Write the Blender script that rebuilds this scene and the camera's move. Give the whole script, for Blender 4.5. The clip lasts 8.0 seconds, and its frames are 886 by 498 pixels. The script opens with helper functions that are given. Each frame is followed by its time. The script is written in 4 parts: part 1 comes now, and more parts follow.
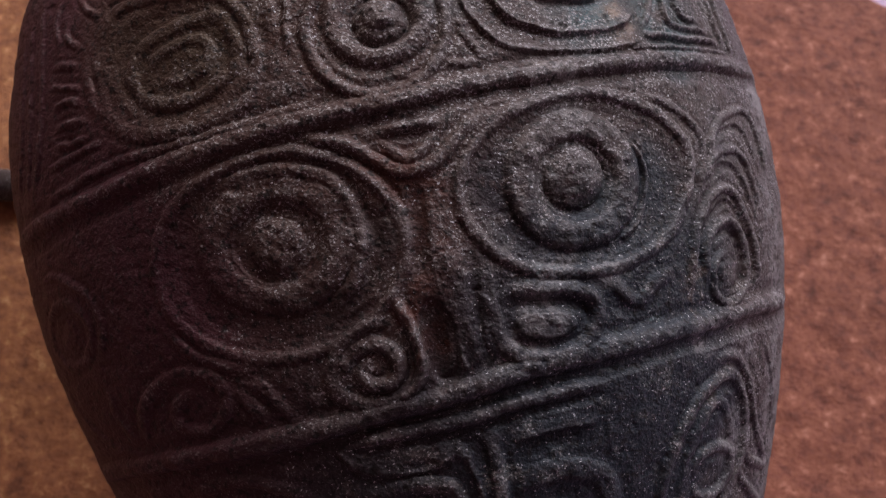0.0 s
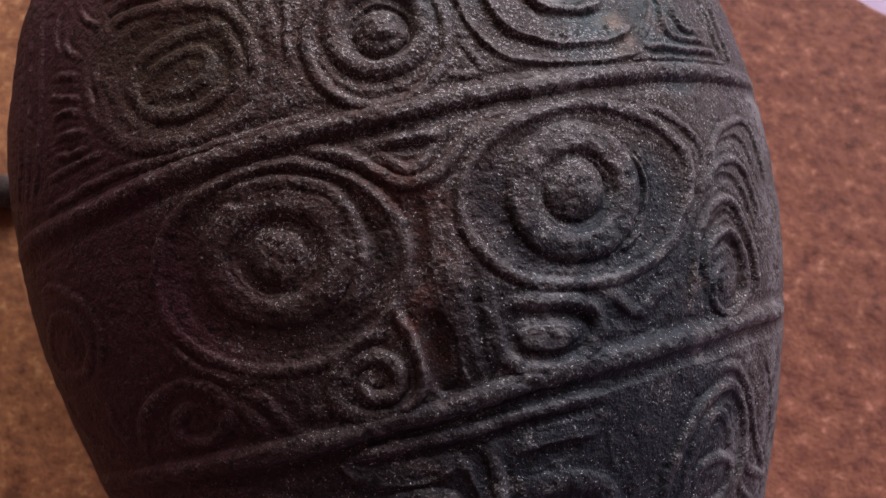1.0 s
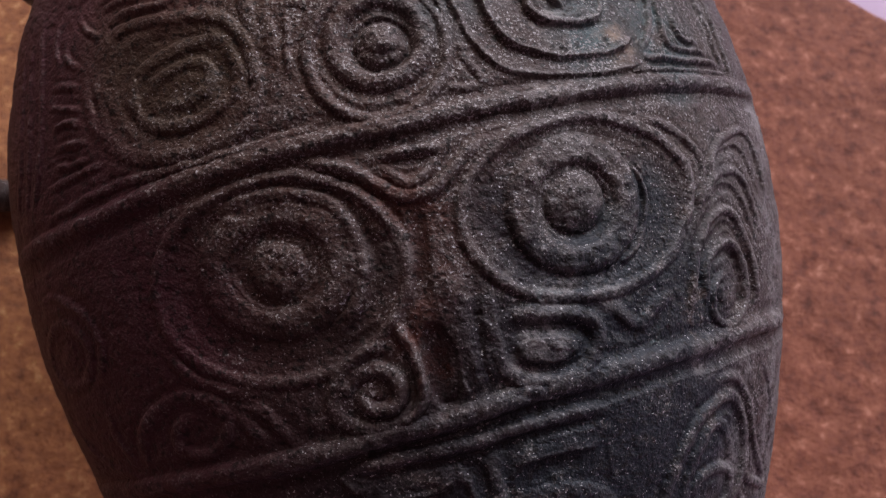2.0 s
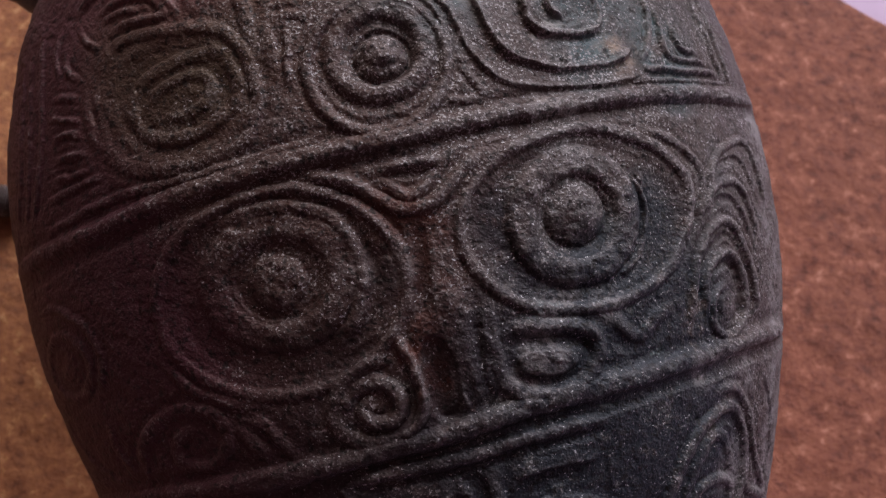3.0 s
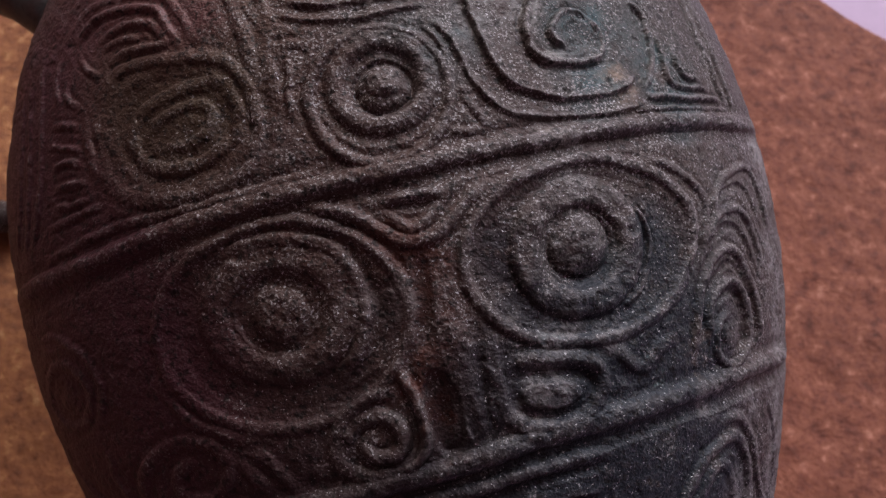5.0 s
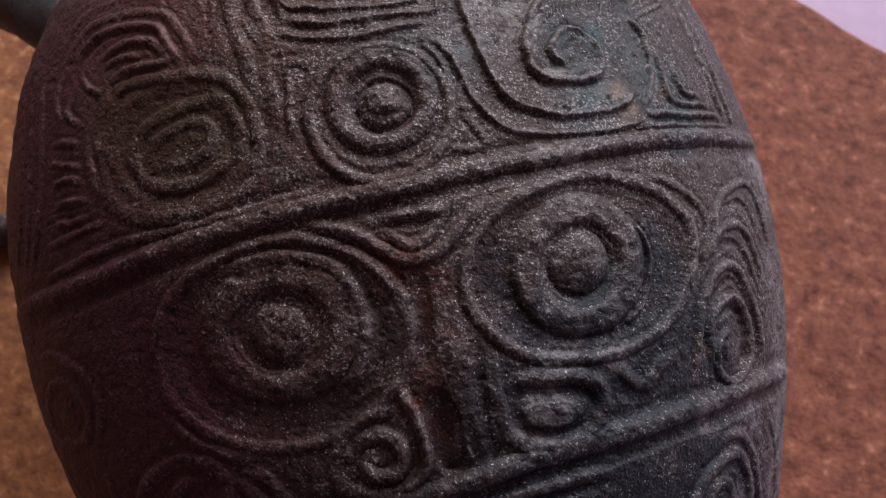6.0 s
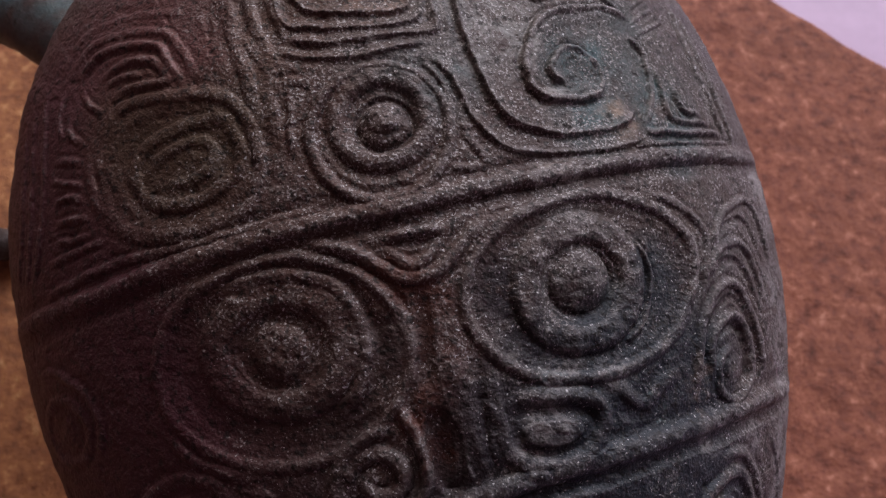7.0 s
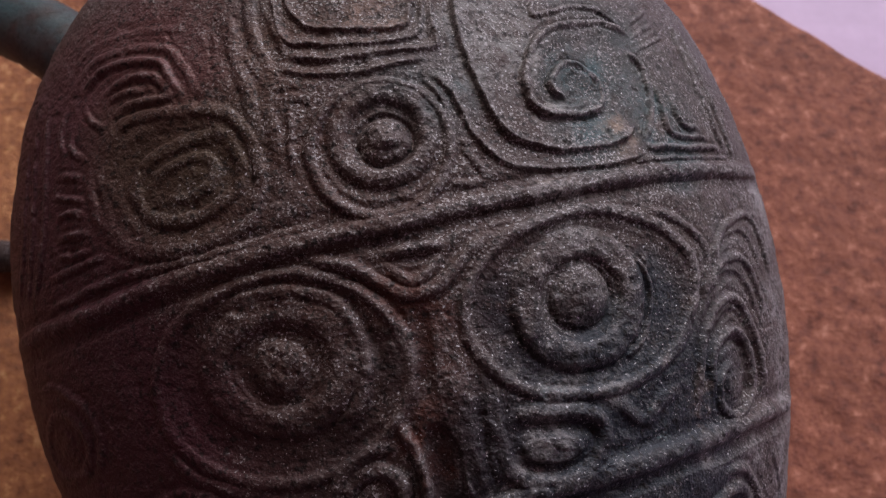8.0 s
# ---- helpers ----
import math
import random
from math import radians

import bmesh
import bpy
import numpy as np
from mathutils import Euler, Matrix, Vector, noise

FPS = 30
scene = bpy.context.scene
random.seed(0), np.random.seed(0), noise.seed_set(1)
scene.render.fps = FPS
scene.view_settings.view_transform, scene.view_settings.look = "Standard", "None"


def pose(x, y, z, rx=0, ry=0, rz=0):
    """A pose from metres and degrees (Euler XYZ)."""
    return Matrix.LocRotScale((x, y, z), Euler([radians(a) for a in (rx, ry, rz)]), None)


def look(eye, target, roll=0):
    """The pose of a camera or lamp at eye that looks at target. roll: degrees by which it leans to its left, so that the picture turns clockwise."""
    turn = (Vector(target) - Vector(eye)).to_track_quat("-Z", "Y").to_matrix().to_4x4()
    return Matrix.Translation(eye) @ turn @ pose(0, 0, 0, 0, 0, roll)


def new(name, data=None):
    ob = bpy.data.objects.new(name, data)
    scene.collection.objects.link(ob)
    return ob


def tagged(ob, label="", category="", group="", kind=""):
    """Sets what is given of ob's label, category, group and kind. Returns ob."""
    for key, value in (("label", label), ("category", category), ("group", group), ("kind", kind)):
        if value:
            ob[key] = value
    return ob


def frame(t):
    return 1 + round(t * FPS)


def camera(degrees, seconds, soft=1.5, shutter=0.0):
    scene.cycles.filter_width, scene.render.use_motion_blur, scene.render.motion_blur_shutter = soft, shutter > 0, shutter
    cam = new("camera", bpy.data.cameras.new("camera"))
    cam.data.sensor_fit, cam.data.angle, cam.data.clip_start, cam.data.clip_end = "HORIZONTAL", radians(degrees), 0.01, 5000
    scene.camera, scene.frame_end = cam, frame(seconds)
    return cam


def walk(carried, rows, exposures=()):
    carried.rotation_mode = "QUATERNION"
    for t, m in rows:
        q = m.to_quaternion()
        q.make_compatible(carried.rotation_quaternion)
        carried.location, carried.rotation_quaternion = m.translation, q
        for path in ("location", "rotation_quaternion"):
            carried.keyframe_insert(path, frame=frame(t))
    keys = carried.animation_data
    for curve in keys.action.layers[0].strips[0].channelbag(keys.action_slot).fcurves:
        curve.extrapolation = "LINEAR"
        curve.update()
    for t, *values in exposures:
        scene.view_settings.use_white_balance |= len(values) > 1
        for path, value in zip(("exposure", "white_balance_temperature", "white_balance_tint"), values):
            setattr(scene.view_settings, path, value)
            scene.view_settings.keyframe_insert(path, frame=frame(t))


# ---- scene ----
# Camera: hand-held, a hand's width above the vessel, gliding slowly towards its crown.
cam = camera(58.0, 8.0, soft=1.35)
cam.data.dof.use_dof = True
cam.data.dof.focus_distance = 0.165
cam.data.dof.aperture_fstop = 26.0
ROWS = [
    # seconds, place, turn
    (0.0, 0.0, -0.0, 0.34564, 22.028, 0.0, -0.0),
    (0.5, -0.00046, 0.0007, 0.34589, 22.136, -0.136, -0.048),
    (1.0, -0.00097, 0.00195, 0.34635, 22.132, -0.274, -0.1),
    (1.5, -0.00127, 0.00311, 0.34691, 22.106, -0.365, -0.104),
    (3.0, -0.0014, 0.00654, 0.3485, 22.089, -0.379, -0.157),
    (3.5, -0.00159, 0.00785, 0.34862, 22.066, -0.383, -0.167),
    (4.0, -0.00162, 0.0092, 0.34903, 22.101, -0.355, -0.188),
    (4.5, -0.00204, 0.01077, 0.34939, 22.185, -0.471, -0.191),
    (6.0, -0.0024, 0.01361, 0.35011, 23.058, -0.497, -0.238),
    (6.5, -0.00221, 0.01429, 0.35052, 23.474, -0.401, -0.238),
    (7.0, -0.00225, 0.01481, 0.35078, 23.891, -0.398, -0.215),
    (7.5, -0.00206, 0.01571, 0.35118, 24.081, -0.317, -0.232),
    (8.0, -0.0017, 0.01601, 0.35145, 24.53, -0.209, -0.148),
]
walk(cam, [(t, pose(x, y, z, rx, ry, rz)) for t, x, y, z, rx, ry, rz in ROWS], exposures=[(0.0, -0.31), (8.0, -0.39)])

# ---- light ----
world = bpy.data.worlds.new("sky")
scene.world = world
world.use_nodes = True
sky = world.node_tree.nodes.new("ShaderNodeTexSky")
sky.sky_type, sky.sun_disc, sky.sun_elevation, sky.sun_rotation = "NISHITA", False, radians(40), radians(25)
background = world.node_tree.nodes["Background"]
background.inputs["Strength"].default_value = 0.1
world.node_tree.links.new(sky.outputs["Color"], background.inputs["Color"])


def panel_light(name, x, y, z, target, wide, high, watts, colour):
    lamp = bpy.data.lights.new(name, "AREA")
    lamp.shape, lamp.size, lamp.size_y, lamp.energy, lamp.color = "RECTANGLE", wide, high, watts, colour
    new(name, lamp).matrix_world = look((x, y, z), target)


WINDOW_X, WINDOW_Z, WINDOW_W, WINDOW_H, ROOM = 1.4, 2.35, 2.2, 1.9, 3.0
FLOOR_Z, CEIL_Z, FILL_X, FILL_W = -0.02, 4.2, -0.6, 1.1
panel_light("window_daylight", WINDOW_X, ROOM - 0.02, WINDOW_Z, (0.1, 0.1, 0.2), WINDOW_W, WINDOW_H, 258.0, (0.90, 0.90, 1.0))
# added warm fill, no known source: lifts the left board and the shadows
panel_light("left_fill_light", FILL_X, ROOM - 0.02, WINDOW_Z, (0.0, 0.1, 0.2), FILL_W, WINDOW_H, 78.0, (1.0, 0.84, 0.72))

# added lamp at the right, no known source: brightens the vessel's right rim
RIM_LAMP_Y, RIM_LAMP_W, RIM_LAMP_H = 1.3, 1.0, 2.1
panel_light("rim_fill_light", ROOM - 0.02, RIM_LAMP_Y, FLOOR_Z + RIM_LAMP_H / 2, (0.0, RIM_LAMP_Y, FLOOR_Z + RIM_LAMP_H / 2), RIM_LAMP_W, RIM_LAMP_H, 44.0, (1.0, 0.94, 0.88))


# ---- materials ----
def material(name):
    mat = bpy.data.materials.new(name)
    mat.use_nodes = True
    return mat, mat.node_tree.nodes, mat.node_tree.links, mat.node_tree.nodes["Principled BSDF"]


def noise_node(nodes, links, where, scale, detail=4.0, rough=0.6):
    n = nodes.new("ShaderNodeTexNoise")
    n.inputs["Scale"].default_value, n.inputs["Detail"].default_value, n.inputs["Roughness"].default_value = scale, detail, rough
    links.new(where, n.inputs["Vector"])
    return n.outputs["Fac"]


def ramp(nodes, links, fac, *stops):
    n = nodes.new("ShaderNodeValToRGB")
    links.new(fac, n.inputs["Fac"])
    e = n.color_ramp.elements
    while len(e) < len(stops):
        e.new(0.5)
    for k, (at, colour) in zip(e, stops):
        k.position, k.color = at, (*colour, 1.0) if len(colour) == 3 else colour
    return n.outputs["Color"]


def mix(nodes, links, fac, a, b, how="MIX"):
    n = nodes.new("ShaderNodeMix")
    n.data_type, n.blend_type = "RGBA", how
    for socket, value in ((n.inputs[0], fac), (n.inputs[6], a), (n.inputs[7], b)):
        if isinstance(value, (int, float)):
            socket.default_value = value
        elif isinstance(value, tuple):
            socket.default_value = (*value, 1.0)
        else:
            links.new(value, socket)
    return n.outputs[2]


def bump(nodes, links, height, strength, distance, after=None):
    n = nodes.new("ShaderNodeBump")
    n.inputs["Strength"].default_value, n.inputs["Distance"].default_value = strength, distance
    links.new(height, n.inputs["Height"])
    if after:
        links.new(after, n.inputs["Normal"])
    return n.outputs["Normal"]


def grey(v):
    return (v, v, v)


def spot(nodes, links, where, x, y, z, reach, hard=0.3):
    """1 within about reach of a place, fading out: for stains."""
    off = nodes.new("ShaderNodeVectorMath")
    off.operation = "DISTANCE"
    links.new(where, off.inputs[0])
    off.inputs[1].default_value = (x, y, z)
    m = nodes.new("ShaderNodeMapRange")
    m.inputs["From Min"].default_value, m.inputs["From Max"].default_value = reach, reach * hard
    links.new(off.outputs["Value"], m.inputs["Value"])
    return m.outputs["Result"]


def times(nodes, links, a, b):
    n = nodes.new("ShaderNodeMath")
    n.operation = "MULTIPLY"
    links.new(a, n.inputs[0])
    if isinstance(b, (int, float)):
        n.inputs[1].default_value = b
    else:
        links.new(b, n.inputs[1])
    return n.outputs[0]


def bronze_material():
    mat, nodes, links, shader = material("dark_bronze")
    at = nodes.new("ShaderNodeTexCoord").outputs["Object"]
    clouds = noise_node(nodes, links, at, 28.0, 5.0, 0.65)
    base = ramp(nodes, links, clouds, (0.3, (0.026, 0.012, 0.011)), (0.5, (0.040, 0.025, 0.023)), (0.72, (0.030, 0.027, 0.031)))
    # green-blue patina in drifts
    drift = ramp(nodes, links, noise_node(nodes, links, at, 17.0, 6.0, 0.7), (0.5, grey(0)), (0.66, grey(1)))
    base = mix(nodes, links, times(nodes, links, drift, 0.35), base, (0.030, 0.055, 0.056))
    cover = ramp(nodes, links, noise_node(nodes, links, at, 70.0, 5.0, 0.7), (0.36, grey(0)), (0.6, grey(0.8)))
    for x, y, z, reach in PATINA:
        base = mix(nodes, links, times(nodes, links, spot(nodes, links, at, x, y, z, reach), cover), base, (0.036, 0.078, 0.088))
    # rust-red earth left in and near the slot
    earth = []
    for x, y, z, reach in RUST:
        mask = times(nodes, links, spot(nodes, links, at, x, y, z, reach), ramp(nodes, links, noise_node(nodes, links, at, 160.0, 4.0), (0.35, grey(0)), (0.7, grey(0.9))))
        base = mix(nodes, links, mask, base, (0.075, 0.017, 0.009))
        earth.append(mask)
    # blue-black crust, extended as painted shade over the lower field and ring hollows
    crust_shade = None
    blotch = ramp(nodes, links, noise_node(nodes, links, at, 95.0, 5.0, 0.72), (0.37, grey(0)), (0.46, grey(0.97)))
    for x, y, z, reach in BLACK:
        mask = times(nodes, links, spot(nodes, links, at, x, y, z, reach), blotch)
        base = mix(nodes, links, mask, base, (0.009, 0.012, 0.018))
        crust_shade = mask if crust_shade is None else mix(nodes, links, 1.0, crust_shade, mask, "LIGHTEN")
    # pale clay and dust patches; the rim's sheen and knob's highlight painted in too
    lightened = ramp(nodes, links, noise_node(nodes, links, at, 210.0, 5.0, 0.75), (0.42, grey(0)), (0.60, grey(0.9)))
    for x, y, z, reach, colour in PALE:
        base = mix(nodes, links, times(nodes, links, spot(nodes, links, at, x, y, z, reach), lightened), base, colour)
    # crest highlights painted in: raised relief made greyer and paler, least on the black
    crest_light = nodes.new("ShaderNodeAttribute")
    crest_light.attribute_name = "lightened"
    crest_light = times(nodes, links, crest_light.outputs["Fac"], ramp(nodes, links, noise_node(nodes, links, at, 260.0, 4.0, 0.7), (0.36, grey(0.1)), (0.6, grey(1))))
    crest_light = mix(nodes, links, times(nodes, links, crust_shade, 0.75), crest_light, (0.0, 0.0, 0.0))
    base = mix(nodes, links, times(nodes, links, crest_light, 0.75), base, (0.118, 0.104, 0.108))
    # pale mineral grains baked into the skin
    grain = noise_node(nodes, links, at, 1650.0, 1.5, 0.55)
    patches = noise_node(nodes, links, at, 130.0, 4.0, 0.65)
    patches = mix(nodes, links, times(nodes, links, crust_shade, 0.85), patches, (0.36, 0.36, 0.36))
    for mask in earth:
        patches = mix(nodes, links, times(nodes, links, mask, 0.8), patches, (0.34, 0.34, 0.34))
    # dim, warm light of the shaded half, painted over it as brown-red
    for x, y, z, reach in BROWN:
        base = mix(nodes, links, times(nodes, links, spot(nodes, links, at, x, y, z, reach), 0.62), base, (0.052, 0.0240, 0.0195))
    # smooth maroon flank, free of grains; its shade and bounce light are painted in
    smooth = None
    for x, y, z, reach, colour in BARE:
        mask = spot(nodes, links, at, x, y, z, reach)
        base = mix(nodes, links, times(nodes, links, mask, 0.8), base, colour)
        smooth = mask if smooth is None else mix(nodes, links, 1.0, smooth, mask, "LIGHTEN")
        patches = mix(nodes, links, times(nodes, links, mask, 0.45), patches, (0.3, 0.3, 0.3))
    # olive film over the oval scroll
    for x, y, z, reach in OLIVE:
        mask = spot(nodes, links, at, x, y, z, reach)
        base = mix(nodes, links, times(nodes, links, mask, 0.7), base, (0.043, 0.027, 0.016))
        patches = mix(nodes, links, times(nodes, links, mask, 0.45), patches, (0.36, 0.36, 0.36))
    # the loop is smooth from handling
    for x, y, z, reach in PATINA[:5]:
        patches = mix(nodes, links, spot(nodes, links, at, x, y, z, 1.6 * reach), patches, (0.3, 0.3, 0.3))
    cover = ramp(nodes, links, patches, (0.40, grey(0.06)), (0.66, grey(0.85)))
    # pale grains lie thicker on the same crests
    cover = mix(nodes, links, times(nodes, links, crest_light, 0.45), cover, (0.95, 0.95, 0.95))
    base = mix(nodes, links, times(nodes, links, ramp(nodes, links, noise_node(nodes, links, at, 1900.0, 2.0, 0.6), (0.44, grey(0)), (0.60, grey(1))), cover), base, (0.098, 0.082, 0.080))
    spark = ramp(nodes, links, grain, (0.565, grey(0)), (0.63, grey(1)))
    base = mix(nodes, links, times(nodes, links, spark, cover), base, (0.33, 0.31, 0.318))
    # single bright grains, sparse everywhere
    lone = ramp(nodes, links, noise_node(nodes, links, at, 1700.0, 1.0, 0.5), (0.68, grey(0)), (0.74, grey(1)))
    lone = times(nodes, links, lone, ramp(nodes, links, patches, (0.30, grey(0.12)), (0.42, grey(1))))
    lone = mix(nodes, links, times(nodes, links, smooth, 0.7), lone, (0.0, 0.0, 0.0))
    base = mix(nodes, links, lone, base, (0.36, 0.35, 0.37))
    # black casting pits
    pits = ramp(nodes, links, noise_node(nodes, links, at, 620.0, 3.0, 0.6), (0.36, grey(1)), (0.45, grey(0)))
    base = mix(nodes, links, times(nodes, links, pits, 0.8), base, (0.008, 0.006, 0.006))
    links.new(base, shader.inputs["Base Color"])
    shader.inputs["Metallic"].default_value = 0.25
    shader.inputs["Specular IOR Level"].default_value = 0.25
    links.new(ramp(nodes, links, patches, (0.3, grey(0.48)), (0.7, grey(0.70))), shader.inputs["Roughness"])
    uneven = noise_node(nodes, links, at, 420.0, 4.0, 0.7)
    uneven = mix(nodes, links, times(nodes, links, smooth, 0.88), uneven, (0.5, 0.5, 0.5))
    rough = bump(nodes, links, uneven, 0.26, 0.0011)
    links.new(bump(nodes, links, grain, 0.55, 0.0005, rough), shader.inputs["Normal"])
    return mat


def board_material():
    mat, nodes, links, shader = material("coarse_brown_fibreboard")
    at = nodes.new("ShaderNodeTexCoord").outputs["Object"]
    lumps = noise_node(nodes, links, at, 138.0, 4.5, 0.68)
    base = ramp(nodes, links, lumps, (0.28, (0.07, 0.017, 0.008)), (0.43, (0.165, 0.048, 0.028)), (0.57, (0.224, 0.0735, 0.041)), (0.72, (0.41, 0.178, 0.124)))
    broad = ramp(nodes, links, noise_node(nodes, links, at, 22.0, 4.0), (0.35, (0.82, 0.80, 0.78)), (0.7, (1.0, 1.0, 1.0)))
    base = mix(nodes, links, 1.0, base, broad, "MULTIPLY")
    # brighter, warmer light at the left, painted into the board as yellower colour
    warm_light = spot(nodes, links, at, -0.22, 0.16, 0.0, 0.26, 0.4)
    base = mix(nodes, links, warm_light, base, mix(nodes, links, 1.0, base, (1.26, 1.54, 1.02), "MULTIPLY"))
    links.new(base, shader.inputs["Base Color"])
    shader.inputs["Roughness"].default_value = 0.85
    links.new(bump(nodes, links, noise_node(nodes, links, at, 300.0, 4.0, 0.65), 0.6, 0.0018), shader.inputs["Normal"])
    return mat


def paint_material(name, colour, grain=60.0):
    mat, nodes, links, shader = material(name)
    at = nodes.new("ShaderNodeTexCoord").outputs["Object"]
    n = noise_node(nodes, links, at, grain, 5.0)
    dark = tuple(0.88 * c for c in colour)
    links.new(ramp(nodes, links, n, (0.3, dark), (0.7, colour)), shader.inputs["Base Color"])
    shader.inputs["Roughness"].default_value = 0.6
    links.new(bump(nodes, links, n, 0.15, 0.001), shader.inputs["Normal"])
    return mat


PATINA = [
    (-0.119, 0.126, 0.023, 0.045),
    (-0.093, 0.106, 0.035, 0.035),
    (-0.152, 0.162, 0.007, 0.030),
    (-0.166, 0.168, 0.003, 0.030),
    (-0.177, 0.174, 0.003, 0.060),
    (0.031, 0.046, 0.096, 0.012),
    (0.030, 0.060, 0.098, 0.014),
    (0.050, 0.058, 0.088, 0.015),
    (0.053, 0.048, 0.086, 0.012),
    (0.028, -0.039, 0.074, 0.04),
    (-0.004, -0.021, 0.087, 0.009),
    (-0.007, 0.054, 0.107, 0.02),
    (0.032, -0.013, 0.083, 0.03),
    (-0.047, 0.070, 0.104, 0.016),
]
BROWN = [
    (-0.066, 0.030, 0.088, 0.085),
    (-0.045, 0.000, 0.085, 0.075),
    (-0.040, 0.060, 0.104, 0.045),
]
# maroon holds painted bounce light for the upper flank, plum its painted shade
MAROON, PLUM = (0.090, 0.036, 0.037), (0.044, 0.0120, 0.0180)
BARE = [
    (-0.069, 0.066, 0.096, 0.032, MAROON),
    (-0.090, 0.048, 0.081, 0.04, MAROON),
    (-0.060, 0.052, 0.098, 0.022, MAROON),
    (-0.084, -0.015, 0.056, 0.055, PLUM),
    (-0.063, -0.034, 0.060, 0.05, PLUM),
    (-0.092, 0.016, 0.067, 0.05, PLUM),
    (-0.096, 0.056, 0.077, 0.035, PLUM),
    (-0.055, -0.012, 0.081, 0.022, PLUM),
    (-0.066, 0.012, 0.081, 0.022, PLUM),
]
OLIVE = [
    (-0.056, 0.035, 0.096, 0.022),
    (-0.046, 0.042, 0.100, 0.016),
    (-0.067, 0.046, 0.094, 0.018),
]
# spots of dark crust, and of shade painted below rings and low down
BLACK = [
    (0.016, -0.002, 0.092, 0.009),
    (0.022, -0.004, 0.090, 0.009),
    (0.030, -0.003, 0.087, 0.009),
    (0.037, 0.000, 0.085, 0.008),
    (0.044, 0.018, 0.087, 0.008),
    (0.046, -0.005, 0.079, 0.012),
    (0.042, -0.015, 0.078, 0.013),
    (0.025, -0.013, 0.086, 0.01),
    (0.018, -0.022, 0.085, 0.012),
    (0.010, -0.018, 0.088, 0.01),
    (-0.051, 0.001, 0.087, 0.01),
    (-0.055, -0.007, 0.082, 0.01),
    (-0.039, -0.007, 0.088, 0.009),
    (-0.033, -0.015, 0.087, 0.01),
    (0.046, 0.013, 0.084, 0.013),
    (0.029, -0.003, 0.087, 0.011),
    (0.012, 0.007, 0.095, 0.011),
    (-0.052, -0.005, 0.084, 0.015),
    (-0.019, -0.017, 0.088, 0.012),
    (-0.011, -0.004, 0.094, 0.011),
    (-0.017, -0.046, 0.073, 0.026),
    (-0.037, -0.036, 0.073, 0.022),
    (0.014, -0.023, 0.085, 0.02),
    (0.051, -0.021, 0.070, 0.02),
    (-0.028, -0.021, 0.085, 0.018),
    (0.049, -0.045, 0.060, 0.022),
    (-0.051, -0.015, 0.079, 0.018),
    (-0.001, -0.037, 0.080, 0.02),
    (0.008, -0.013, 0.090, 0.012),
    (0.039, -0.032, 0.072, 0.045),
    (0.028, -0.041, 0.073, 0.04),
    (0.037, -0.015, 0.080, 0.03),
    (0.005, -0.044, 0.076, 0.02),
    (0.031, -0.002, 0.087, 0.012),
    (0.055, -0.003, 0.075, 0.024),
    (0.032, -0.010, 0.083, 0.024),
    (0.060, -0.030, 0.060, 0.02),
]
PALE_GREY, CLAY = (0.185, 0.172, 0.174), (0.17, 0.12, 0.09)
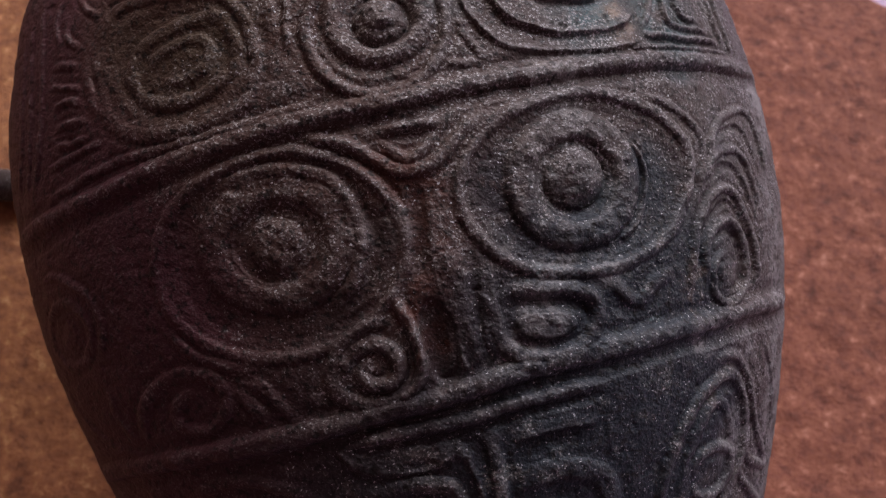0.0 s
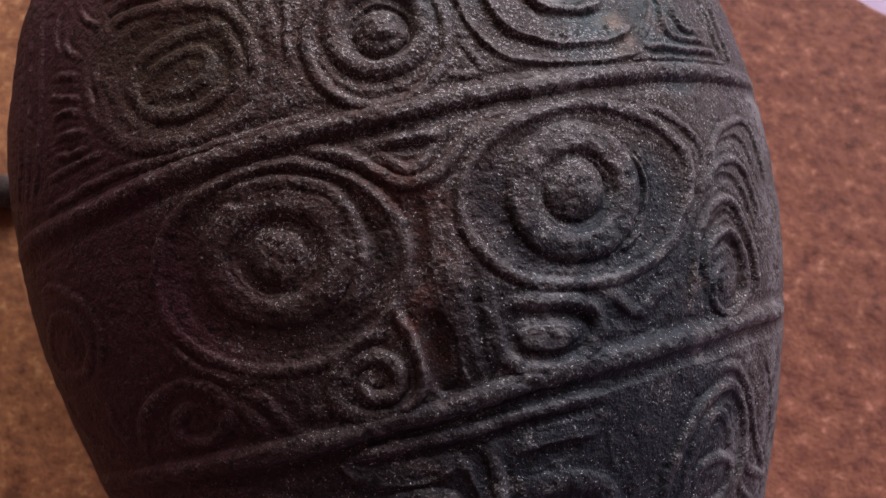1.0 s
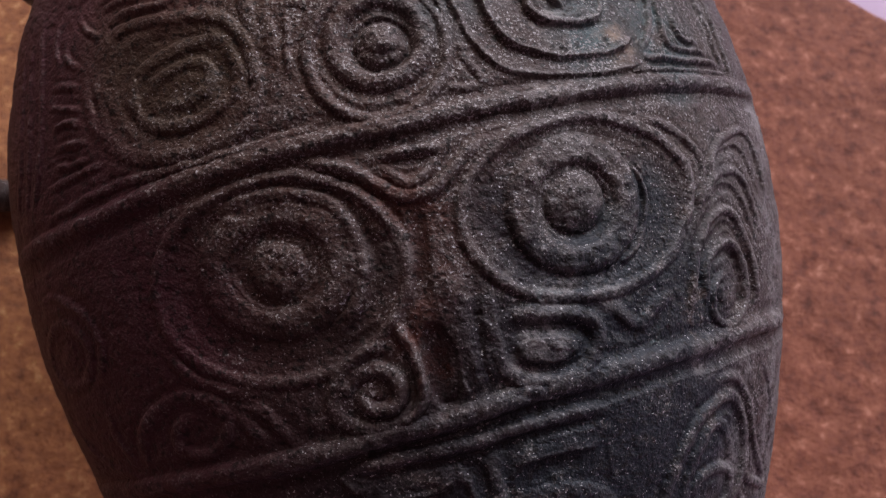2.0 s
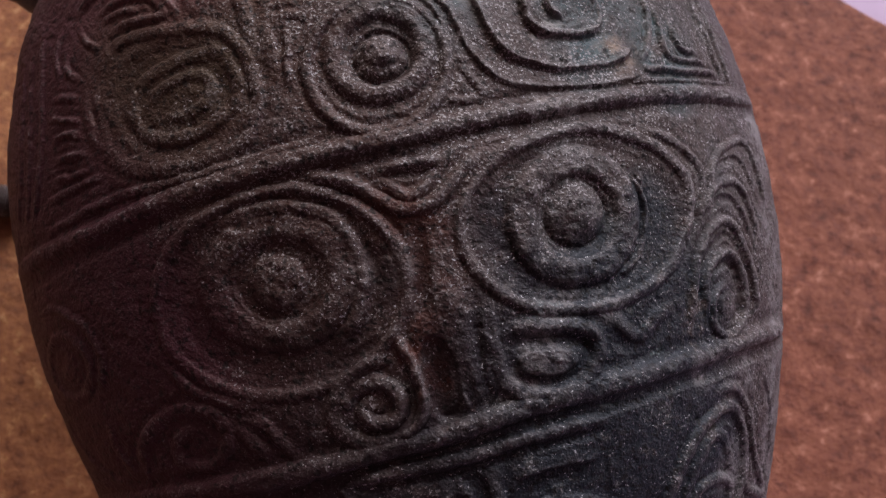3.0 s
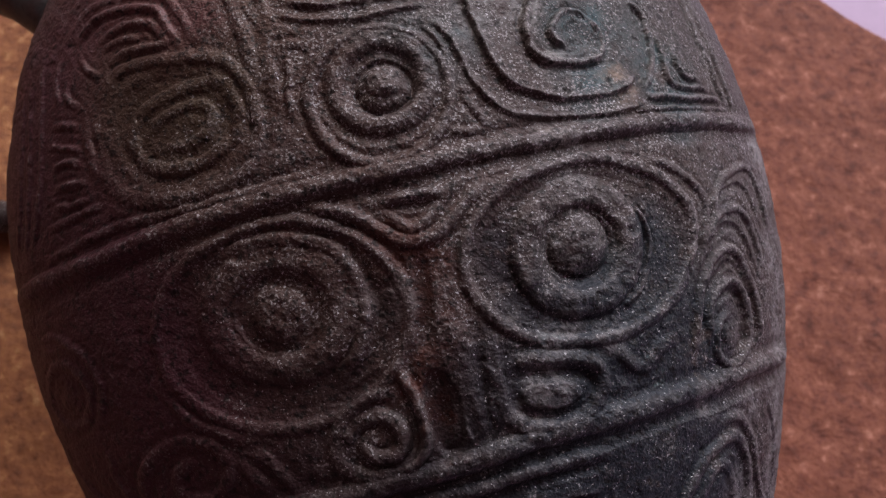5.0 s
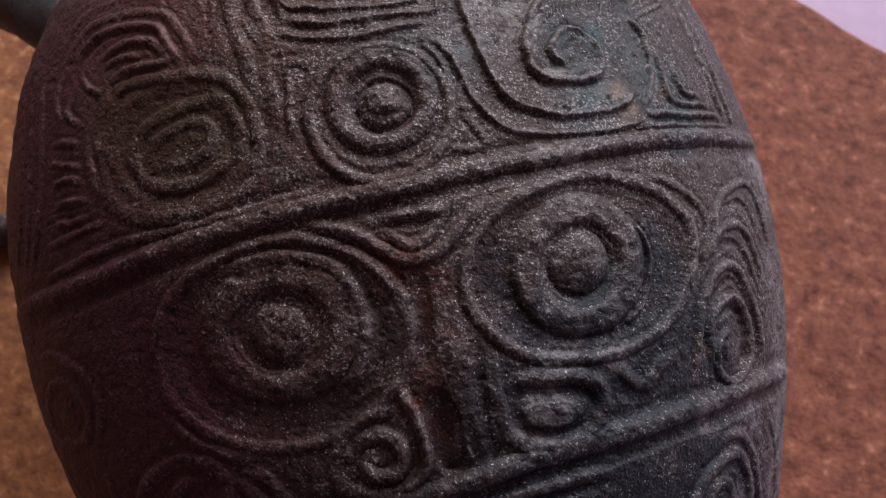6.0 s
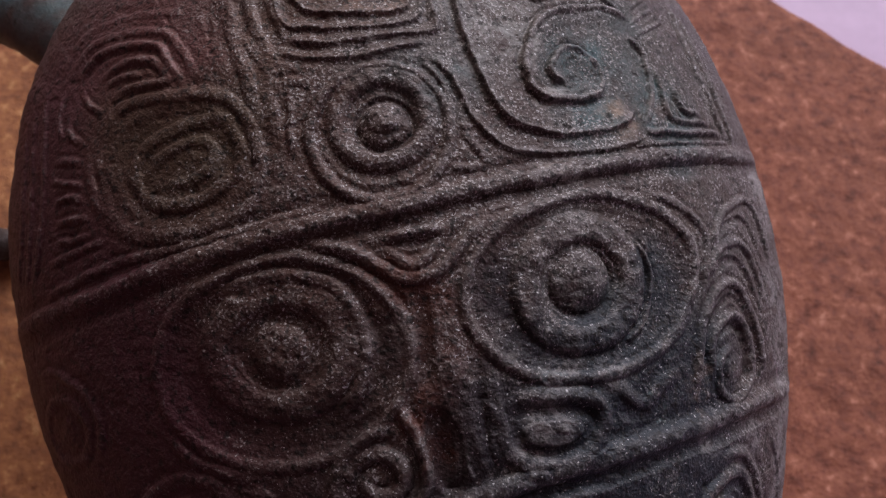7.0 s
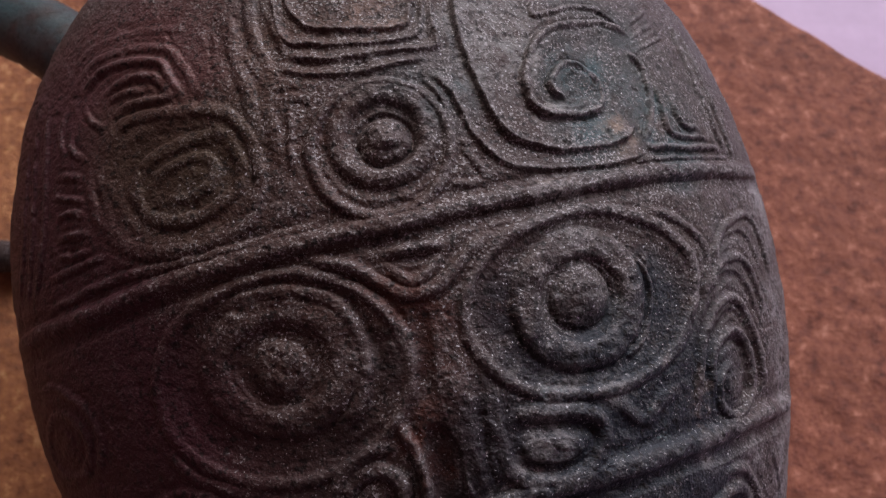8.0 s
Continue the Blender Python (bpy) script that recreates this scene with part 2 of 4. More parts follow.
PALE = [
    # grey: sheen painted along the right rim, and pale grains on ring crests
    (0.088, 0.021, 0.045, 0.018, PALE_GREY),
    (0.087, -0.007, 0.035, 0.018, PALE_GREY),
    (0.086, -0.023, 0.028, 0.02, PALE_GREY),
    (0.081, 0.023, 0.055, 0.009, PALE_GREY),
    (0.083, 0.046, 0.056, 0.014, PALE_GREY),
    (0.084, 0.050, 0.055, 0.012, PALE_GREY),
    (0.084, -0.039, 0.022, 0.016, PALE_GREY),
    (0.027, 0.023, 0.095, 0.006, PALE_GREY),
    (0.024, -0.007, 0.088, 0.006, PALE_GREY),
    (0.035, -0.006, 0.085, 0.005, PALE_GREY),
    (0.017, -0.023, 0.084, 0.006, PALE_GREY),
    (0.021, -0.016, 0.086, 0.006, PALE_GREY),
    (-0.020, 0.006, 0.097, 0.006, PALE_GREY),
    (-0.015, -0.003, 0.094, 0.006, PALE_GREY),
    (-0.039, 0.009, 0.095, 0.006, PALE_GREY),
    (-0.007, -0.001, 0.095, 0.005, PALE_GREY),
    (-0.032, 0.028, 0.102, 0.006, PALE_GREY),
    (0.085, -0.014, 0.038, 0.011, PALE_GREY),
    (0.083, -0.027, 0.033, 0.012, PALE_GREY),
    (0.080, -0.039, 0.031, 0.012, PALE_GREY),
    (0.068, -0.034, 0.050, 0.009, PALE_GREY),
    (0.084, 0.007, 0.048, 0.01, PALE_GREY),
    (0.071, -0.013, 0.056, 0.007, PALE_GREY),
    (0.058, -0.015, 0.067, 0.006, PALE_GREY),
    (-0.042, 0.063, 0.105, 0.012, CLAY),
    (-0.039, 0.054, 0.105, 0.012, CLAY),
    (-0.015, 0.068, 0.108, 0.007, (0.26, 0.17, 0.13)),
    (-0.011, 0.068, 0.108, 0.006, (0.27, 0.19, 0.16)),
    (-0.016, 0.066, 0.108, 0.005, (0.25, 0.17, 0.14)),
    (-0.044, 0.059, 0.104, 0.007, (0.21, 0.155, 0.125)),
    (-0.042, 0.061, 0.105, 0.005, (0.24, 0.18, 0.15)),
    (-0.038, 0.055, 0.105, 0.006, (0.21, 0.155, 0.125)),
    (0.011, 0.066, 0.104, 0.013, (0.19, 0.18, 0.175)),
    (0.023, 0.049, 0.100, 0.006, (0.19, 0.18, 0.175)),
    (0.019, 0.061, 0.102, 0.005, (0.19, 0.18, 0.175)),
    (0.025, 0.034, 0.097, 0.005, (0.22, 0.20, 0.195)),
    (0.022, 0.032, 0.098, 0.005, (0.24, 0.21, 0.2)),
    (0.039, 0.048, 0.093, 0.008, CLAY),
    (-0.046, -0.023, 0.077, 0.004, CLAY),
    (0.008, 0.066, 0.105, 0.02, (0.11, 0.105, 0.105)),
    # the highlight on the knob's tip, painted as a pale spot
    (-0.011, 0.042, 0.109, 0.0055, (0.36, 0.34, 0.345)),
]
RUST = [
    (-0.001, -0.018, 0.088, 0.011),
    (0.000, -0.024, 0.086, 0.010),
    (0.000, -0.030, 0.083, 0.009),
    (-0.004, 0.006, 0.097, 0.009),
    (-0.012, 0.010, 0.099, 0.008),
    (-0.003, -0.003, 0.094, 0.011),
    (-0.002, -0.011, 0.091, 0.009),
    (-0.002, -0.020, 0.088, 0.013),
    (-0.009, 0.007, 0.098, 0.008),
]
BRONZE = bronze_material()
BOARD = board_material()
LILAC = paint_material("lilac_paint", (0.425, 0.305, 0.455))
PLASTER = paint_material("dull_plaster", (0.21, 0.122, 0.117), 9.0)


def box(bm, x0, x1, y0, y1, z0, z1):
    v = [bm.verts.new((x, y, z)) for z in (z0, z1) for x, y in ((x0, y0), (x1, y0), (x1, y1), (x0, y1))]
    for f in ((3, 2, 1, 0), (4, 5, 6, 7), (0, 1, 5, 4), (1, 2, 6, 5), (2, 3, 7, 6), (3, 0, 4, 7)):
        bm.faces.new([v[k] for k in f])


def solid(name, bm, mat, parent=None, smooth=False):
    mesh = bpy.data.meshes.new(name)
    bm.normal_update()
    bm.to_mesh(mesh)
    bm.free()
    mesh.materials.append(mat)
    if smooth:
        mesh.shade_smooth()
    ob = new(name, mesh)
    if parent:
        ob.parent = parent
    return ob


# ---- the room that closes the place ----


def slabs(name, mat, label, *boxes):
    bm = bmesh.new()
    for b in boxes:
        box(bm, *b)
    return tagged(solid(name, bm, mat), label, name.split("_")[0], kind="structure")


R, T = ROOM, 0.12
x0, x1 = WINDOW_X - WINDOW_W / 2, WINDOW_X + WINDOW_W / 2
z0, z1 = WINDOW_Z - WINDOW_H / 2, WINDOW_Z + WINDOW_H / 2
slabs("floor", LILAC, "smooth pale lilac painted floor under the board", (-R - T, R + T, -R - T, R + T, FLOOR_Z - 0.1, FLOOR_Z))
slabs("ceiling", PLASTER, "plain dull plaster ceiling", (-R - T, R + T, -R - T, R + T, CEIL_Z, CEIL_Z + 0.1))
# second opening, made only for the added fill lamp
y0, y1 = FILL_X - FILL_W / 2, FILL_X + FILL_W / 2
slabs("wall_north", PLASTER, "plain dull plaster wall with openings for a window and an added fill lamp", (-R, R, R, R + T, FLOOR_Z, z0), (-R, R, R, R + T, z1, CEIL_Z), (-R, y0, R, R + T, z0, z1), (y1, x0, R, R + T, z0, z1), (x1, R, R, R + T, z0, z1))
slabs("wall_south", PLASTER, "plain dull plaster wall", (-R, R, -R - T, -R, FLOOR_Z, CEIL_Z))
# unseen wall, pale lilac to bounce light on to the right flank
d0, d1, d2 = RIM_LAMP_Y - RIM_LAMP_W / 2, RIM_LAMP_Y + RIM_LAMP_W / 2, FLOOR_Z + RIM_LAMP_H
slabs("wall_east", LILAC, "plain pale lilac wall, unseen, with an opening for an added rim lamp", (R, R + T, -R - T, d0, FLOOR_Z, CEIL_Z), (R, R + T, d1, R + T, FLOOR_Z, CEIL_Z), (R, R + T, d0, d1, d2, CEIL_Z))
slabs("wall_west", PLASTER, "plain dull plaster wall", (-R - T, -R, -R - T, R + T, FLOOR_Z, CEIL_Z))


# ---- helpers for relief ----
def lattice_noise(u, v, cell, seed):
    """Smooth value noise over a plane, -1 to 1, with the given cell size."""
    rng = np.random.default_rng(seed)
    table = rng.uniform(-1, 1, (256, 256))
    a, b = u / cell + 500.0, v / cell + 500.0
    i, j = np.floor(a).astype(int), np.floor(b).astype(int)
    f, g = a - i, b - j
    f, g = f * f * (3 - 2 * f), g * g * (3 - 2 * g)
    i, j, k, l = i % 256, j % 256, (i + 1) % 256, (j + 1) % 256
    return (table[i, j] * (1 - f) + table[k, j] * f) * (1 - g) + (table[i, l] * (1 - f) + table[k, l] * f) * g


def raw_mesh(name, verts, quads, normals, mat, parent, lightened=None):
    mesh = bpy.data.meshes.new(name)
    mesh.vertices.add(len(verts))
    mesh.vertices.foreach_set("co", np.ascontiguousarray(verts, dtype=np.float32).ravel())
    mesh.loops.add(quads.size)
    mesh.polygons.add(len(quads))
    mesh.polygons.foreach_set("loop_start", np.arange(0, quads.size, 4, dtype=np.int32))
    mesh.loops.foreach_set("vertex_index", np.ascontiguousarray(quads, dtype=np.int32).ravel())
    mesh.update(calc_edges=True)
    mesh.shade_smooth()
    if normals is not None:
        mesh.normals_split_custom_set_from_vertices(normals.tolist())
    if lightened is not None:
        mesh.attributes.new("lightened", "FLOAT", "POINT").data.foreach_set("value", np.ascontiguousarray(lightened, dtype=np.float32))
    mesh.materials.append(mat)
    ob = new(name, mesh)
    if parent:
        ob.parent = parent
    return ob


# ---- the coarse board ----
def build_board():
    # its far edge runs past the vessel's crown
    turn = math.atan2(-0.0499, 0.0581)
    along, out = np.array([math.cos(turn), math.sin(turn)]), np.array([-math.sin(turn), math.cos(turn)])
    corner = np.array([0.181, 0.3309])
    thing = tagged(new("board"), "coarse reddish-brown fibre board with a lumpy matt surface", "board")
    # finely lumpy round the vessel, plainer farther off
    u = np.concatenate([np.linspace(-1.5, -0.56, 40)[:-1], np.linspace(-0.56, 0.24, 400), np.linspace(0.24, 0.31, 12)[1:]])
    w = np.concatenate([np.linspace(-1.5, -0.5, 40)[:-1], np.linspace(-0.5, 0.0, 260)])
    U, W = np.meshgrid(u, w, indexing="ij")
    edge = np.minimum.reduce([U - u[0], u[-1] - U, W - w[0], w[-1] - W])
    Z = 0.0006 * lattice_noise(U, W, 0.011, 3) + 0.0003 * lattice_noise(U, W, 0.006, 4) - 0.001 - 0.004 * np.exp(-edge / 0.002)
    U = U + 0.0016 * lattice_noise(W, U, 0.02, 5)
    W = W + 0.0005 * lattice_noise(U, W, 0.014, 6)
    X = corner[0] + U * along[0] + W * out[0]
    Y = corner[1] + U * along[1] + W * out[1]
    top = np.stack([X, Y, Z], -1).reshape(-1, 3)
    k = np.arange(U.size).reshape(U.shape)
    quads = np.stack([k[:-1, :-1], k[1:, :-1], k[1:, 1:], k[:-1, 1:]], -1).reshape(-1, 4)
    rim = np.concatenate([k[:, 0], k[-1, 1:], k[-2::-1, -1], k[0, -2:0:-1]])
    low = top[rim].copy()
    low[:, 2] = FLOOR_Z
    base = len(top) + np.arange(len(rim))
    nxt, nbase = np.roll(rim, -1), np.roll(base, -1)
    quads = np.concatenate([quads, np.stack([rim, base, nbase, nxt], -1)])
    raw_mesh("top", np.concatenate([top, low]), quads, None, BOARD, thing)


build_board()

# ---- the bronze vessel: an egg-shaped body leaning back on the board ----
# origin, heading, lean, half width, half depth, egg profile, half length
ORIGIN = (-0.00132, 0.06279, 0.11027)
HEADING, LEAN = 0.23918, 0.44674
WIDE, DEEP, LENGTH = 0.1012, 0.08796, 0.16811
EGG, DEPTH = (0.3539, -0.01913, -0.13354, 0.20273), (-0.31216, 0.06242)
SQUARE, BEND = 1.85369, -0.00061
MM = 0.001
sideways = Vector((math.cos(HEADING), math.sin(HEADING), 0))
axis = Vector((-math.sin(HEADING) * math.cos(LEAN), math.cos(HEADING) * math.cos(LEAN), math.sin(LEAN)))
outward = sideways.cross(axis)
A, B, N = np.array(sideways), np.array(axis), np.array(outward)

# a grid round the body, fine where the relief faces the camera
fine_v = np.linspace(-64 * MM / LENGTH, 150 * MM / LENGTH, 860)
low_v = np.sin(np.linspace(-math.pi / 2 + 0.002, math.asin(fine_v[0]), 26))[:-1]
top_v = np.sin(np.linspace(math.asin(fine_v[-1]), math.pi / 2 - 0.002, 20))[1:]
v_line = np.concatenate([low_v, fine_v, top_v])
fine_t = np.linspace(-1.56, 1.56, 980)
back_t = np.linspace(1.56, 2 * math.pi - 1.56, 60)[1:-1]
t_line = np.concatenate([fine_t, back_t])
V, TH = np.meshgrid(v_line, t_line, indexing="ij")


def egg(v, t):
    k1, k2, k3, k4 = EGG
    prof = np.sqrt(1 - v * v) * (1 + k1 * v + k2 * v**2 + k3 * v**3 + k4 * v**4)
    c, s = np.cos(t), np.sin(t)
    r = (np.abs(c) ** SQUARE + np.abs(s) ** SQUARE) ** (-1 / SQUARE)
    across = prof * r * s * WIDE * (1 + 0.024 * np.clip(s, 0, 1) ** 3 * np.exp(-((v / 0.22) ** 2))) + BEND * v * v
    deep = prof * r * c * DEEP * (1 + DEPTH[0] * v + DEPTH[1] * v * v)
    place = np.array(ORIGIN) + (v * LENGTH)[..., None] * B + across[..., None] * A + deep[..., None] * N
    return place, prof * r * s * WIDE / MM, v * LENGTH / MM


SKIN, SIDE, ALONG = egg(V, TH)
FRONT = np.abs(TH) < 1.57
# hand-modelled wax: the drawing wanders a little
SX = SIDE + 0.35 * lattice_noise(SIDE, ALONG, 9.0, 11) + 0.15 * lattice_noise(SIDE, ALONG, 2.4, 12) + 0.11 * lattice_noise(SIDE, ALONG, 1.0, 15)
SY = ALONG + 0.35 * lattice_noise(SIDE, ALONG, 9.0, 13) + 0.15 * lattice_noise(SIDE, ALONG, 2.4, 14) + 0.11 * lattice_noise(SIDE, ALONG, 1.0, 16)
UP, DOWN, FIELD = np.zeros_like(SX), np.zeros_like(SX), np.zeros_like(SX)
OWNER = np.zeros(SX.shape, dtype=np.int32)
PATCHES = []


def smooth_line(points):
    p = np.array(points, dtype=float)
    p = np.concatenate([[2 * p[0] - p[1]], p, [2 * p[-1] - p[-2]]])
    out = []
    for k in range(1, len(p) - 2):
        for t in np.linspace(0, 1, 6, endpoint=False):
            out.append(0.5 * (2 * p[k] + (p[k + 1] - p[k - 1]) * t + (2 * p[k - 1] - 5 * p[k] + 4 * p[k + 1] - p[k + 2]) * t * t + (3 * p[k] - p[k - 1] - 3 * p[k + 1] + p[k + 2]) * t**3))
    return np.array(out + [p[-2]])


def near_line(points, reach):
    """The cells within reach of a drawn line, and their distance from it."""
    line = smooth_line(points)
    lo, hi = line.min(0) - reach, line.max(0) + reach
    cells = np.nonzero(FRONT & (SX > lo[0]) & (SX < hi[0]) & (SY > lo[1]) & (SY < hi[1]))
    x, y = SX[cells], SY[cells]
    best, where, run = np.full(len(x), 1e9), np.zeros(len(x)), 0.0
    for (ax, ay), (bx, by) in zip(line[:-1], line[1:]):
        dx, dy = bx - ax, by - ay
        long = math.hypot(dx, dy)
        k = np.clip(((x - ax) * dx + (y - ay) * dy) / (dx * dx + dy * dy + 1e-9), 0, 1)
        d = (x - ax - k * dx) ** 2 + (y - ay - k * dy) ** 2
        where = np.where(d < best, run + k * long, where)
        best = np.minimum(best, d)
        run += long
    return cells, np.sqrt(best), np.minimum(where, run - where)


def fade(end, width):
    """Strokes run out softly at their ends."""
    return 0.15 + 0.85 * np.clip(end / (3.2 * width), 0, 1)


def hill(d, width):
    """A rounded bar with a crisp foot."""
    x = np.minimum(d / width, 1.0)
    return 1 - x**2.3


def ridge(width, height, *points):
    cells, d, end = near_line(points, 3 * width)
    height = height * fade(end, width)
    UP[cells] = np.maximum(UP[cells], height * hill(d, 1.15 * width))
    DOWN[cells] = np.maximum(DOWN[cells], 0.34 * height * np.exp(-(((d - 1.7 * width) / (0.6 * width)) ** 2)))
    return points


def lip(reach, height, *points):
    """A plate's edge: crisp on its right-hand side, sinking away slowly over reach on its left."""
    line = smooth_line(points)
    lo, hi = line.min(0) - reach, line.max(0) + reach
    cells = np.nonzero(FRONT & (SX > lo[0]) & (SX < hi[0]) & (SY > lo[1]) & (SY < hi[1]))
    x, y = SX[cells], SY[cells]
    best, where, side, run = np.full(len(x), 1e9), np.zeros(len(x)), np.zeros(len(x)), 0.0
    for (ax, ay), (bx, by) in zip(line[:-1], line[1:]):
        dx, dy = bx - ax, by - ay
        long = math.hypot(dx, dy)
        k = np.clip(((x - ax) * dx + (y - ay) * dy) / (dx * dx + dy * dy + 1e-9), 0, 1)
        d = (x - ax - k * dx) ** 2 + (y - ay - k * dy) ** 2
        nearer = d < best
        where = np.where(nearer, run + k * long, where)
        side = np.where(nearer, np.sign(dx * (y - ay) - dy * (x - ax)), side)
        best = np.minimum(best, d)
        run += long
    s = np.sqrt(best) * side
    rise = np.clip((s + 0.75) / 1.0, 0, 1)
    rise = rise * rise * (3 - 2 * rise)
    shape = rise * np.clip(1 - s / reach, 0, 1) ** 0.9 * np.clip(np.minimum(where, run - where) / 2.5, 0, 1)
    shape = shape * (1 + 0.35 * np.exp(-(((s - 0.3) / 0.5) ** 2)))
    UP[cells] = np.maximum(UP[cells], height * shape)
    DOWN[cells] = np.maximum(DOWN[cells], 0.22 * height * np.exp(-(((s + 1.3) / 0.55) ** 2)))
    return points


def groove(width, depth, *points):
    cells, d, end = near_line(points, 2 * width)
    DOWN[cells] = np.maximum(DOWN[cells], depth * fade(end, width) * hill(d, 1.3 * width))
    return points


def oval(x, y, rx, ry, turn):
    c, s = math.cos(radians(turn)), math.sin(radians(turn))
    dx, dy = SX - x, SY - y
    u, w = (dx * c + dy * s) / rx, (-dx * s + dy * c) / ry
    k = np.sqrt(u * u + w * w) + 1e-9
    return np.where(FRONT, k, 99.0), k * (k - 1) / (np.sqrt((u / rx) ** 2 + (w / ry) ** 2) + 1e-9)


def ring(x, y, rx, ry, turn, width, height):
    k, d = oval(x, y, rx, ry, turn)
    d = np.abs(d) + 1e3 * (k > 50)
    np.maximum(UP, height * hill(d, 1.15 * width), out=UP)
    np.maximum(DOWN, 0.3 * height * np.exp(-(((d - 1.6 * width) / (0.45 * width)) ** 2)), out=DOWN)


def collar(x, y, rx, ry, turn, inner, height):
    """A flat-topped ring with steep sides, from inner to the full radius."""
    k, _ = oval(x, y, rx, ry, turn)
    off = np.abs(k - (1 + inner) / 2) / ((1 - inner) / 2)
    np.maximum(UP, height * np.clip(1 - off**3.4, 0, None), out=UP)


def dome(x, y, rx, ry, turn, height, power=2.0):
    k, _ = oval(x, y, rx, ry, turn)
    shape = np.sqrt(np.clip(1 - np.minimum(k, 1.0) ** power, 0, None))
    if height > 0:
        np.maximum(UP, height * shape**1.3, out=UP)
    else:
        np.minimum(FIELD, height * np.clip((1 - k) * 6, 0, 1), out=FIELD)


def patch(name, label, x, y, rx, ry, turn, under=0):
    """An ornament that is a part of its own: all skin within an oval; under: the ornament that it sits in."""
    k, _ = oval(x, y, rx, ry, turn)
    PATCHES.append((name, label, under))
    OWNER[k < 1.0] = len(PATCHES)
    return len(PATCHES)


def patch_line(name, label, width, points):
    cells, d, _ = near_line(points, width)
    PATCHES.append((name, label, 0))
    inside = d < width
    OWNER[cells[0][inside], cells[1][inside]] = len(PATCHES)


# -- ornament begins
# the two raised bands round the belly
upper_band = ridge(2.0, 2.2, (-101.3, 54.8), (-89.9, 57.6), (-80.8, 59.3), (-64, 61.8), (-50, 63.9), (-37.5, 64.8), (-25.8, 65.4), (-14.5, 65.6), (-3.2, 65.6), (8.2, 65.6), (20, 65.7), (32.6, 65.3), (46.5, 64.8), (62.4, 63.5), (83.7, 60.9), (98.6, 58.6))
groove(1.6, 1.3, (-101.5, 50.4), (-80, 55.1), (-63.3, 58.1), (-49.5, 60.3), (-38.2, 61.5), (-26.4, 62.4), (-15.1, 62.8), (-3.9, 62.7), (7.4, 62.7), (19.3, 62.9), (31.8, 62.7), (45.6, 62.2), (61.3, 60.9), (81.7, 57.7), (98.8, 53.9))
ridge(1.0, 1.0, (-84, 62.3), (-70.8, 65.5), (-58.7, 66.9), (-48.1, 67.2), (-37.1, 67.2), (-27.6, 67.5), (-18.3, 68.8))
groove(0.9, 0.7, (-78.6, 60.9), (-63.6, 63.7), (-49.7, 65.7), (-37.3, 66), (-27.9, 66.1))
groove(1.0, 0.6, (-24.8, 70), (-16.8, 70.2), (-9.2, 69), (-0.6, 67.3))
lower_band = ridge(2.2, 2.4, (-93.7, -5.6), (-75.9, 0.1), (-62.6, 2.3), (-51.3, 3.8), (-38.8, 4.9), (-27, 6.1), (-15.7, 6.9), (-4.4, 7.6), (7, 8.5), (19, 8.7), (29.1, 8.3), (38.6, 7.6), (54.3, 6.3), (68.1, 4.4), (91, -1.1))
groove(1.6, 1.5, (-92.8, -9.3), (-63.3, -0.2), (-49.4, 1.4), (-39.5, 2.1), (-27.6, 3.3), (-16.2, 4.5), (-9.4, 5.2), (0.7, 5.5), (11, 5.2), (24.3, 4.5), (37.7, 3.7), (53.3, 2), (67.2, 0.3), (89.9, -4.9))
ridge(1.6, 1.5, (-26.7, 2.1), (-16.7, 2.1), (-5.6, 2.1), (5.7, 2.6), (17.6, 2.5), (25, 1.9))
groove(1.3, 1.3, (-23.7, 0.7), (-12.7, -0), (-6.1, 0), (5.3, 0.4), (17.2, 0.5), (25.9, 0.2))
# boss between the spirals of the upper field
dome(-2, 82.9, 12.7, 12.3, 5.7, -0.5, 6)
ring(-2.6, 80.9, 14.1, 13.7, 22.9, 1.2, 1.4)
ring(-1.7, 83.6, 9.3, 8.9, 1.4, 2.1, 1.9)
dome(-1.6, 83.5, 6.8, 6.4, -5, -0.3, 6)
dome(-1.6, 82.0, 7.0, 6.6, 0, -1.3, 6)
dome(-1.6, 82.0, 5.4, 5.0, 0, 2.6, 2.0)
dome(-1.4, 82.9, 4.3, 3.9, 0, 5.0, 1.7)
# large spiral of the upper field, a stair of thin-lipped plates
lip(4.2, 1.7, (61.2, 97.7), (54, 100.7), (44.6, 101), (38.6, 99.6), (34.1, 95.8), (31.3, 91.6), (30.5, 87.8), (30.7, 83.9), (33.1, 81.4), (37.3, 80.1), (42.9, 79.6), (46.5, 80.7), (48.3, 83.1), (48.3, 86.4), (45.9, 89.8), (41.6, 91.9), (37.9, 90.8), (35.7, 88), (36.3, 85.3), (39.5, 84))
ridge(0.75, 2.1, (61.2, 97.7), (54, 100.7), (44.6, 101), (38.6, 99.6), (34.1, 95.8), (31.3, 91.6), (30.5, 87.8), (30.7, 83.9), (33.1, 81.4), (37.3, 80.1), (42.9, 79.6), (46.5, 80.7))
groove(0.9, 0.8, (47, 83.2), (46.9, 87.5), (44, 90.3), (41, 90.9), (38.4, 89.7))
lip(7.5, 1.5, (22.7, 119), (20.3, 110.4), (18.9, 102.2), (19.3, 92.8), (20.8, 85), (23.8, 78.2), (28.9, 74.8), (35, 72.9), (43.2, 72.3), (50.6, 72.9), (54, 75.4))
lip(3.4, 1.1, (10.7, 94.1), (14, 88), (16.1, 81.5), (18.6, 75.7), (22.5, 71.8), (28.8, 69.9), (36.4, 68.6), (44.6, 68.2), (55.5, 68.2))
